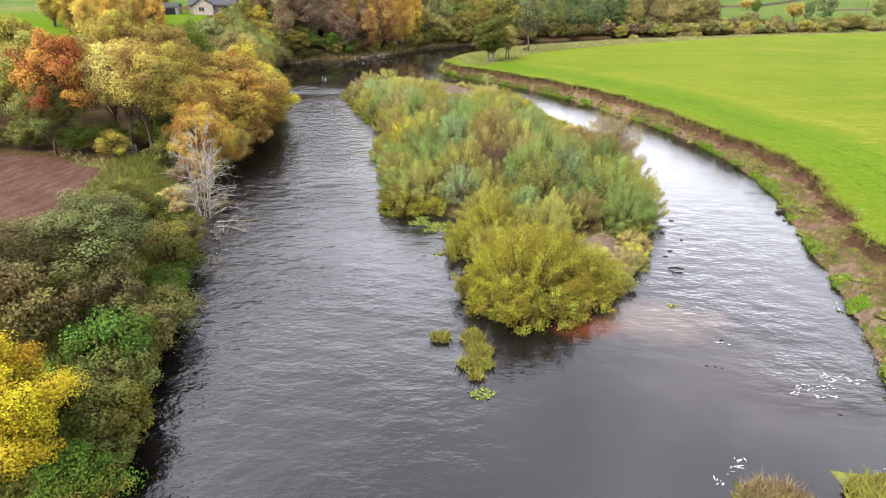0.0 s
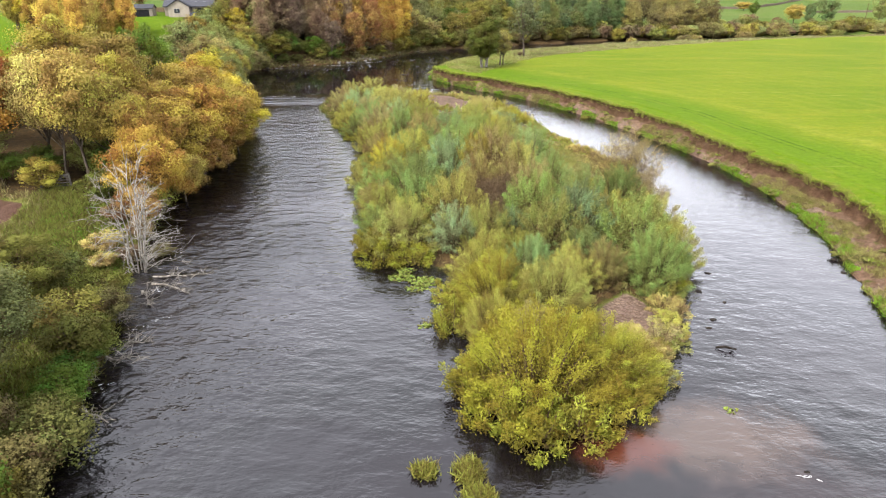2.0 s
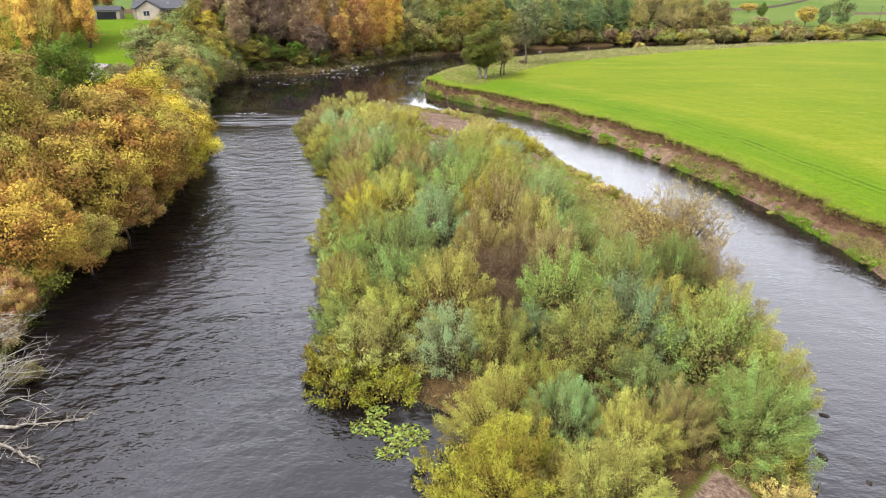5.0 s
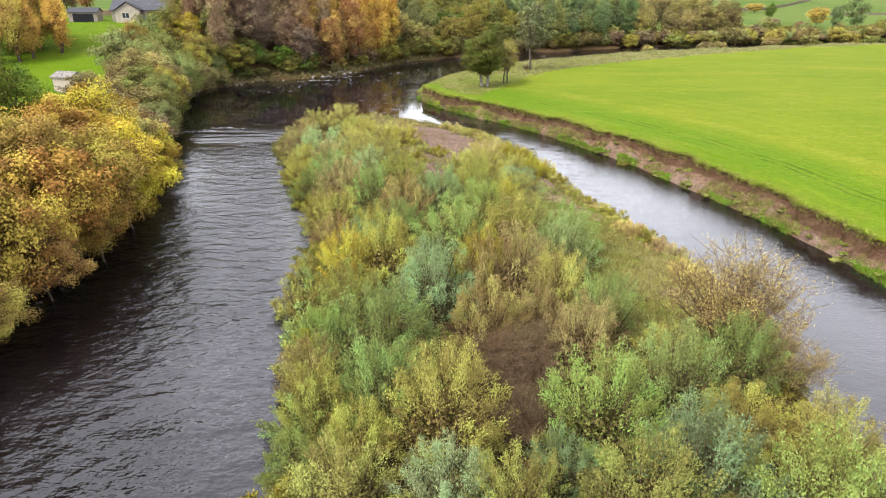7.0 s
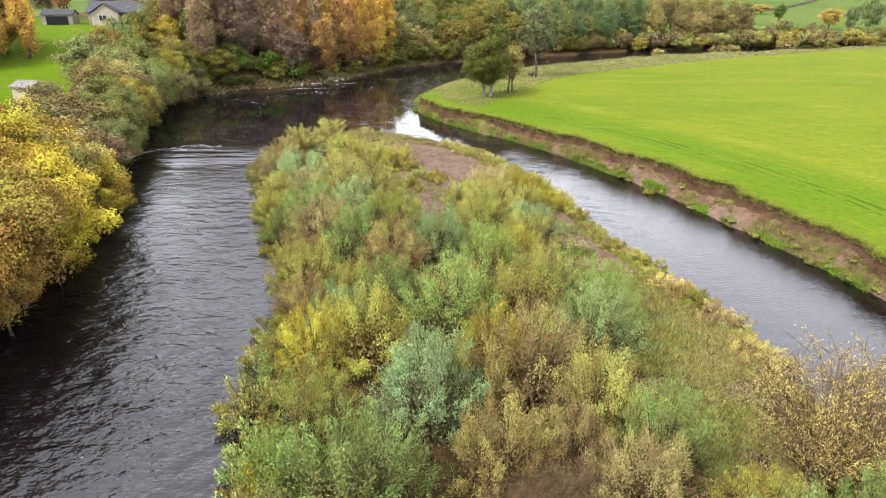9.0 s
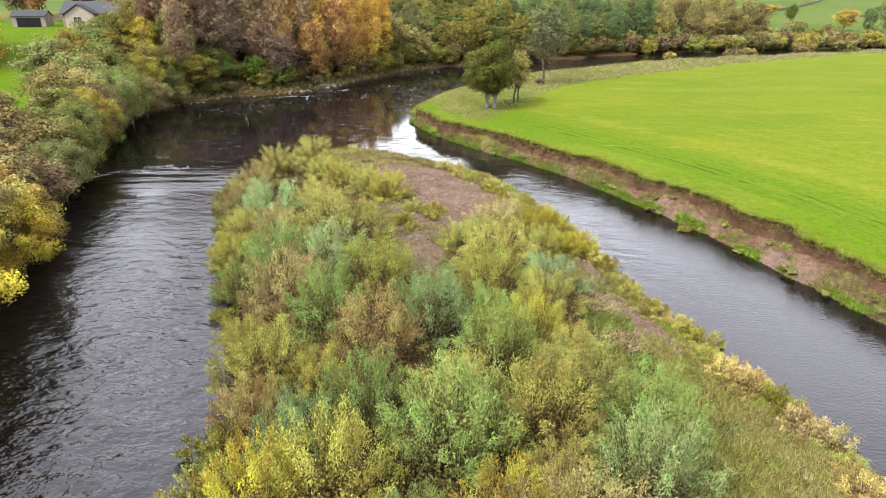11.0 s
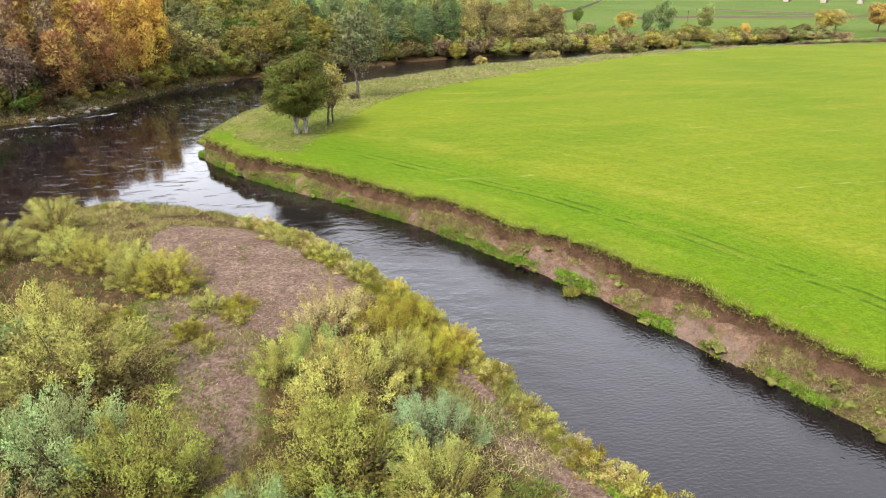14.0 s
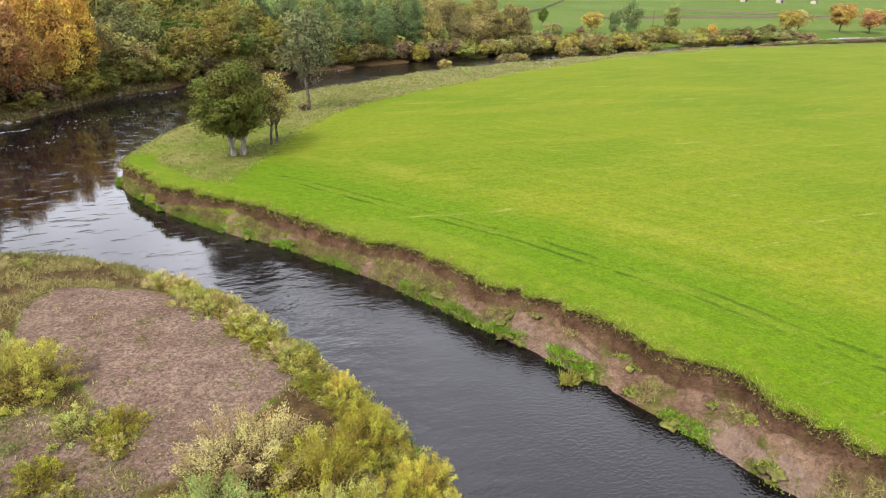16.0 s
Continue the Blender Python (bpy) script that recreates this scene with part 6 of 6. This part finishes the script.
# islets of grass off the island's tip and below it
for x, y, wide, deep, tall in ((-0.1, 31.0, 0.9, 0.75, 0.5), (1.7, 31.0, 1.1, 1.3, 0.6), (2.0, 29.6, 1.1, 1.1, 0.45), (1.4, 28.4, 1.0, 0.8, 0.4), (2.1, 28.3, 0.8, 0.7, 0.4), (1.7, 27.3, 0.5, 0.5, 0.25),
                               (12.6, 18.4, 2.6, 2.0, 0.8), (17.4, 18.8, 3.4, 2.6, 0.6), (23.0, 106.2, 0.9, 0.7, 0.35)):
    islet = lay("grass_islet", CLODS[rng.integers(4)], x, y, 0.0, (wide * 0.9, deep * 0.9, tall * 0.8), "small grassy islet standing in the river", "islet", "grass islets in the river")
    r = np.random.default_rng(int(x * 7 + y))
    n = int(70 * wide * deep) + 20
    a, f = r.uniform(0, 6.28, n), np.sqrt(r.uniform(0, 1, n))
    tufts("islet_grass", x + 0.5 * wide * f * np.cos(a), y + 0.5 * deep * f * np.sin(a), tall * 0.32 * (1 - 0.7 * f * f), 0.38, 8, (0.52, 0.50, 0.10), "yellow-green grass on a river islet", int(x * 10 + 500), 0.8, 0.035)
tufts("islet_stalks", *strewn(260, (11.4, 17.4), (13.8, 19.6), lambda x, y: np.hypot(x - 12.6, y - 18.4) < 1.2, 91)[:2], np.full(len(strewn(260, (11.4, 17.4), (13.8, 19.6), lambda x, y: np.hypot(x - 12.6, y - 18.4) < 1.2, 91)[0]), 0.3),
      0.6, 9, (0.46, 0.33, 0.18), "brown dead stalks on a river islet", 92, 1.0, 0.022)

# floating leaf mats in the island's backwater
for x, y, wide in ((-2.0, 49.9, 1.3), (-0.4, 49.3, 1.5), (-1.6, 51.0, 0.9), (-0.9, 48.2, 1.0), (-0.3, 43.2, 0.6), (1.9, 25.8, 0.9), (14.2, 35.0, 0.4)):
    r = np.random.default_rng(int(100 + x * 13 + y))
    n = int(120 * wide * wide)
    a, f = r.uniform(0, 6.28, n), np.sqrt(r.uniform(0, 1, n))
    at = np.stack([x + wide * 0.75 * f * np.cos(a), y + wide * 0.5 * f * np.sin(a), np.full(n, 0.015)], 1)
    ob = new("floating_leaf_mat", leaves("floating_leaf_mat", at, r.normal(size=(n, 3)) * [1, 1, 0.06], 0.2, 0.16, r.uniform(0, 1, (n, 3)), LILY, r))
    ob.color = (0.40, 0.50, 0.10, 1)
    tagged(ob, "mat of floating yellow-green leaves on the water", "water plants", kind="stuff")


def foam(name, spots, seed):
    """White water: short flecks along wandering lines on the surface; at the far bend they stand in for sky glints on
    ripples.
    """
    r = np.random.default_rng(seed)
    at, way = [], []
    for x, y, turn, long, wide, n in spots:
        d = np.array([math.cos(radians(turn)), math.sin(radians(turn))])
        s = r.uniform(-0.5, 0.5, n)
        off = (value_noise(s * 9 + x, s * 0 + y, 3) - 0.5) * wide + r.normal(size=n) * wide * 0.16
        xy = np.array([x, y]) + s[:, None] * long * d + off[:, None] * [-d[1], d[0]]
        at.append(np.column_stack([xy, np.full(n, 0.02)]))
        way.append(np.column_stack([np.tile(d, (n, 1)) + r.normal(size=(n, 2)) * 0.5, np.zeros(n)]))
    at, way = np.concatenate(at), np.concatenate(way)
    n = len(at)
    side = np.stack([-unit(way)[:, 1], unit(way)[:, 0], np.zeros(n)], 1)
    far = np.where(at[:, 1:2] > 110, 1.45, 1.0)
    a, b = r.uniform(0.04, 0.16, (n, 1)) * far * far, r.uniform(0.008, 0.026, (n, 1)) * far
    way = unit(way)
    v = np.stack([at - way * a, at + side * b, at + way * a, at - side * b], 1).reshape(-1, 3)
    ob = new(name, mesh_from(name, v, np.arange(4 * n).reshape(n, 4), FOAM))
    return tagged(ob, "flecks of white foam on broken water and painted sky glints at the far bend", "foam", kind="stuff")


# the spots beyond y 150 paint sky glints on the dark bend
foam("foam", [(18.6, 26.5, 8, 2.2, 1.6, 30), (19.7, 27.2, -14, 1.6, 1.0, 20), (20.8, 26.9, 8, 0.9, 0.4, 14), (17.3, 26.1, 30, 1.0, 0.5, 14), (18.5, 25.6, 0, 1.1, 0.4, 14), (15.5, 30.6, -20, 0.8, 0.3, 10),
              (12.2, 20.9, 35, 1.2, 0.5, 16), (11.2, 20.0, 50, 1.0, 0.5, 8), (17.8, 20.4, 10, 1.4, 0.4, 12), (-31, 124, 15, 6, 2.2, 90), (-27, 126, 8, 5, 2.0, 60), (-34, 122, 30, 3, 1.2, 40), (-22, 174, 12, 9, 1.0, 110),
              (-15.5, 181, 30, 5, 0.8, 80), (-22, 166, 20, 16, 6.0, 70), (-14, 172, 25, 14, 6.0, 60), (-5, 186, 40, 14, 6, 60), (-28, 160, 25, 14, 6, 60), (-16.5, 43.8, 40, 2.4, 0.9, 14),
              (-17.2, 48, 10, 2.2, 0.9, 16), (-16.4, 36.8, 60, 2.0, 0.8, 12), (24.4, 35, 70, 2.0, 0.3, 10)], 7)


# ---- buildings ----
def box_into(bm, lo, hi):
    lo, hi = Vector(lo), Vector(hi)
    bmesh.ops.create_cube(bm, size=1.0, matrix=Matrix.Translation((lo + hi) / 2) @ Matrix.Diagonal((*(hi - lo), 1)))


def solid(name, build, mat, parent, label=""):
    bm = bmesh.new()
    build(bm)
    me = bpy.data.meshes.new(name)
    bm.to_mesh(me)
    bm.free()
    me.materials.append(mat)
    return part(name, me, parent, label)


def prism(bm, outline, lo, hi, axis):
    """An outline of (across, up) points drawn out along x or y."""
    put = (lambda a, d, z: (d, a, z)) if axis == "x" else (lambda a, d, z: (a, d, z))
    one = [bm.verts.new(put(a, lo, z)) for a, z in outline]
    two = [bm.verts.new(put(a, hi, z)) for a, z in outline]
    n = len(outline)
    bm.faces.new(one)
    bm.faces.new(two[::-1])
    for i in range(n):
        bm.faces.new((one[i], two[i], two[(i + 1) % n], one[(i + 1) % n]))
    bmesh.ops.recalc_face_normals(bm, faces=bm.faces)


def gable_roof(bm, half, eave, ridge, lo, hi, axis, over=0.35, thick=0.18):
    slope = (ridge - eave) / half
    e = eave - over * slope
    for sgn in (1, -1):
        prism(bm, [(sgn * (half + over), e), (0, ridge), (0, ridge + thick), (sgn * (half + over), e + thick)], lo - over, hi + over, axis)


def bungalow(x, y, turn):
    """A cream bungalow: a front gable, a slated long roof with two roof lights, a flat dark panel for the carport's
    shaded recess.
    """
    root = new("bungalow")
    root.matrix_world = pose(x, y, height_at(x, y) - 0.3, 0, 0, turn)
    wall = solid("wall", lambda bm: prism(bm, [(-4, 0), (4, 0), (4, 2.9), (0, 5.0), (-4, 2.9)], -6.5, 6.5, "x"), RENDER_COAT, root)
    solid("front_gable", lambda bm: prism(bm, [(-5.0, 0), (0.6, 0), (0.6, 2.9), (-2.2, 4.6), (-5.0, 2.9)], -6.4, -3.9, "y"), RENDER_COAT, root)
    roof = solid("roof", lambda bm: gable_roof(bm, 4, 2.95, 5.05, -6.5, 6.5, "x"), SLATE, root, "grey slate roof")
    g = solid("gable_roof", lambda bm: gable_roof(bm, 2.8, 2.95, 4.7, -6.4, -3.9, "y"), SLATE, root, "grey slate roof")
    g.location = (-2.2, 0, 0)
    for k in (1.4, 3.8):
        light = solid("roof_light", lambda bm: box_into(bm, (k, -2.2, 4.02), (k + 0.7, -1.4, 4.10)), WHITE_PAINT, roof)
        light.rotation_euler = (0, 0, 0)
    # no recess is cut: a thin dark sheet stands in for its shade
    solid("carport", lambda bm: box_into(bm, (1.8, -4.06, 0.3), (4.6, -4.0, 2.5)), DARK_OPENING, root, "dark panel painting the carport's shade")
    for k in (-3.4,):
        w = solid("window", lambda bm: box_into(bm, (k, -6.44, 1.2), (k + 1.4, -6.4, 2.3)), GLASS, root)
        solid("window_frame", lambda bm: [box_into(bm, (k - 0.08, -6.46, 1.12), (k + 1.48, -6.41, 1.2)), box_into(bm, (k - 0.08, -6.46, 2.3), (k + 1.48, -6.41, 2.38)), box_into(bm, (k + 0.66, -6.47, 1.2), (k + 0.74, -6.42, 2.3))], WHITE_PAINT, w)
    solid("chimney", lambda bm: box_into(bm, (5.0, -0.4, 4.6), (5.8, 0.4, 6.0)), RENDER_COAT, roof)
    return tagged(root, "cream rendered bungalow with grey slate roof above the wood", "house")


def stone_house(x, y, turn):
    root = new("stone_house")
    root.matrix_world = pose(x, y, height_at(x, y) - 0.3, 0, 0, turn)
    solid("wall", lambda bm: prism(bm, [(-4, 0), (4, 0), (4, 4.2), (0, 7.2), (-4, 4.2)], -4, 6, "y"), RUBBLE_WALL, root)
    solid("roof", lambda bm: gable_roof(bm, 4, 4.25, 7.25, -4, 6, "y"), SLATE, root, "grey slate roof")
    for sgn in (1, -1):
        solid("bargeboard", lambda bm: prism(bm, [(sgn * 4.4, 3.78), (0, 7.1), (0, 7.5), (sgn * 4.4, 4.18)], -4.42, -4.36, "y"), WHITE_PAINT, root, "white painted bargeboard")
        w = solid("window", lambda bm: box_into(bm, (sgn * 1.8 - 0.5, -4.04, 2.2), (sgn * 1.8 + 0.5, -4.0, 3.6)), GLASS, root)
        solid("window_frame", lambda bm: [box_into(bm, (sgn * 1.8 - 0.6, -4.06, 2.1), (sgn * 1.8 + 0.6, -4.01, 2.2)), box_into(bm, (sgn * 1.8 - 0.04, -4.06, 2.2), (sgn * 1.8 + 0.04, -4.01, 3.6))], WHITE_PAINT, w)
    return tagged(root, "brown stone house with white bargeboards among bare trees", "house")


def outbuilding(x, y, turn, wide, deep, high, wall_mat, label, front=True):
    root = new("outbuilding")
    root.matrix_world = pose(x, y, height_at(x, y) - 0.2, 0, 0, turn)
    solid("wall", lambda bm: prism(bm, [(-deep / 2, 0), (deep / 2, 0), (deep / 2, high), (0, high + deep * 0.22), (-deep / 2, high)], -wide / 2, wide / 2, "x"), wall_mat, root)
    solid("roof", lambda bm: gable_roof(bm, deep / 2, high + 0.05, high + deep * 0.22 + 0.05, -wide / 2, wide / 2, "x", 0.25, 0.12), SLATE if front else STONE, root)
    if front:
        solid("door", lambda bm: box_into(bm, (-wide * 0.36, -deep / 2 - 0.05, 0.1), (wide * 0.36, -deep / 2, high * 0.85)), DARK_OPENING, root, "dark double door")
    return tagged(root, label, "outbuilding")


def parked_car(x, y, turn):
    root = new("car")
    root.matrix_world = pose(x, y, height_at(x, y), 0, 0, turn)
    body = solid("body", lambda bm: [prism(bm, [(-2.0, 0.35), (2.0, 0.35), (2.05, 0.75), (1.2, 0.95), (0.6, 1.42), (-1.2, 1.45), (-1.9, 0.98), (-2.05, 0.7)], -0.85, 0.85, "y")], BLUE_PAINT, root)
    solid("side_window", lambda bm: box_into(bm, (-1.2, -0.87, 0.98), (0.7, -0.85, 1.32)), GLASS, body)
    for wx in (-1.25, 1.25):
        for wy in (-0.8, 0.8):
            bm = bmesh.new()
            bmesh.ops.create_cone(bm, cap_ends=True, segments=16, radius1=0.33, radius2=0.33, depth=0.2, matrix=Matrix.Translation((wx, wy, 0.33)) @ Matrix.Rotation(radians(90), 4, "X"))
            me = bpy.data.meshes.new("wheel")
            bm.to_mesh(me)
            bm.free()
            me.materials.append(RUBBER)
            part("wheel", me, root)
    return tagged(root, "small blue car parked before the bungalow", "car")


bungalow(-69.2, 206, 8)
parked_car(-65.6, 199.6, 10)
stone_house(-50.5, 214, 4)
outbuilding(-81.5, 201.5, 8, 6.4, 4.0, 2.3, RENDER_COAT, "low cream garage with dark doors by the lawn")
outbuilding(-59.6, 148.0, -20, 3.9, 3.2, 2.5, RENDER_COAT, "small pale shed at the lawn's edge", False)


def field_wall(points, high, label, mat=None):
    """A dry-stone wall that follows the ground, with an uneven top."""
    line = curve_through(points, 2.5)
    n = len(line)
    z = heights_at(line[:, 0], line[:, 1])
    t = unit(np.gradient(line, axis=0))
    side = np.stack([-t[:, 1], t[:, 0]], 1) * 0.35
    top = z + high * (0.85 + 0.3 * value_noise(np.arange(n) * 0.8, np.zeros(n), 4))
    rows = [np.column_stack([line - side, z - 0.3]), np.column_stack([line - side * 0.7, top]), np.column_stack([line + side * 0.7, top]), np.column_stack([line + side, z - 0.3])]
    v = np.stack(rows, 1).reshape(-1, 3)
    i = np.arange(4 * n).reshape(n, 4)
    f = np.stack([i[:-1, :-1], i[:-1, 1:], i[1:, 1:], i[1:, :-1]], -1).reshape(-1, 4)
    return tagged(new("field_wall", mesh_from("field_wall", v, f, mat or RUBBLE_WALL)), label, "wall")


field_wall([(125, 425), (150, 396), (189, 470), (215, 480), (250, 520), (332, 636), (495, 879)], 1.6, "dark dry-stone wall across distant meadows")
field_wall([(419, 565), (432, 523), (457, 499), (446, 452)], 1.3, "dark dry-stone wall across distant meadows")
field_wall([(232, 420), (330, 440), (446, 452), (600, 470)], 1.2, "dark dry-stone wall across distant meadows")
for x, y, w in ((905, 971, 16), (930, 920, 18), (960, 880, 14)):
    outbuilding(x, y, 30, w, 8, 4, RENDER_COAT, "distant cream farm building below the hills", True)
# a hedge along the pasture's far side
for ax, ay, bx, by in ((160, 256, 184, 257), (190, 259, 232, 256), (236, 258, 300, 262)):
    n = int(math.hypot(bx - ax, by - ay) / 2.2)
    for i in range(n):
        s = i / n
        shrub(ax + (bx - ax) * s, ay + (by - ay) * s + rng.normal() * 0.3, 1.5, 1.7, ("grey-brown", "brown", "grey-green")[rng.integers(3)], "hedge beyond the pasture", "in a hedge beyond the pasture")


def power_pole(x, y):
    root = new("power_pole")
    root.location = (x, y, height_at(x, y) - 0.3)
    part("pole", tubes("pole", [[((0, 0, 0), 0.16), ((0, 0, 4), 0.14), ((0, 0, 8.6), 0.11)]], TWIG, 8), root)
    part("crossarm", tubes("crossarm", [[((-1.0, 0, 8.1), 0.07), ((1.0, 0, 8.1), 0.07)]], TWIG, 6), root)
    return tagged(root, "wooden power pole beyond the pasture", "pole")


power_pole(208, 333)


def gate(x, y, turn):
    """A weathered field gate between two posts at the wood's edge."""
    root = new("field_gate")
    root.matrix_world = pose(x, y, height_at(x, y), 0, 0, turn)
    for px in (-1.2, 1.2):
        solid("post", lambda bm: box_into(bm, (px - 0.07, -0.07, -0.3), (px + 0.07, 0.07, 1.35)), GREY_WOOD, root)
    for z in (0.25, 0.5, 0.75, 1.0, 1.2):
        solid("rail", lambda bm: box_into(bm, (-1.13, -0.025, z - 0.05), (1.13, 0.025, z + 0.05)), GREY_WOOD, root)
    brace = solid("brace", lambda bm: box_into(bm, (-1.25, 0.026, -0.045), (1.25, 0.06, 0.045)), GREY_WOOD, root)
    brace.matrix_local = pose(0, 0, 0.72, 0, -22, 0) @ Matrix.Diagonal((0.95, 1, 1, 1))
    return tagged(root, "weathered grey wooden field gate at the wood's edge", "gate")


GREY_WOOD = plain_material("grey_wood", (0.10, 0.09, 0.075), (0.17, 0.155, 0.13), 4.0, 0.85, 0.3, 0.02)
gate(-33.2, 65.0, 12)
# ---- tidying: the models themselves are taken away ----
for model in MODELS_MADE:
    for o in (*model.children, model):
        bpy.data.objects.remove(o)
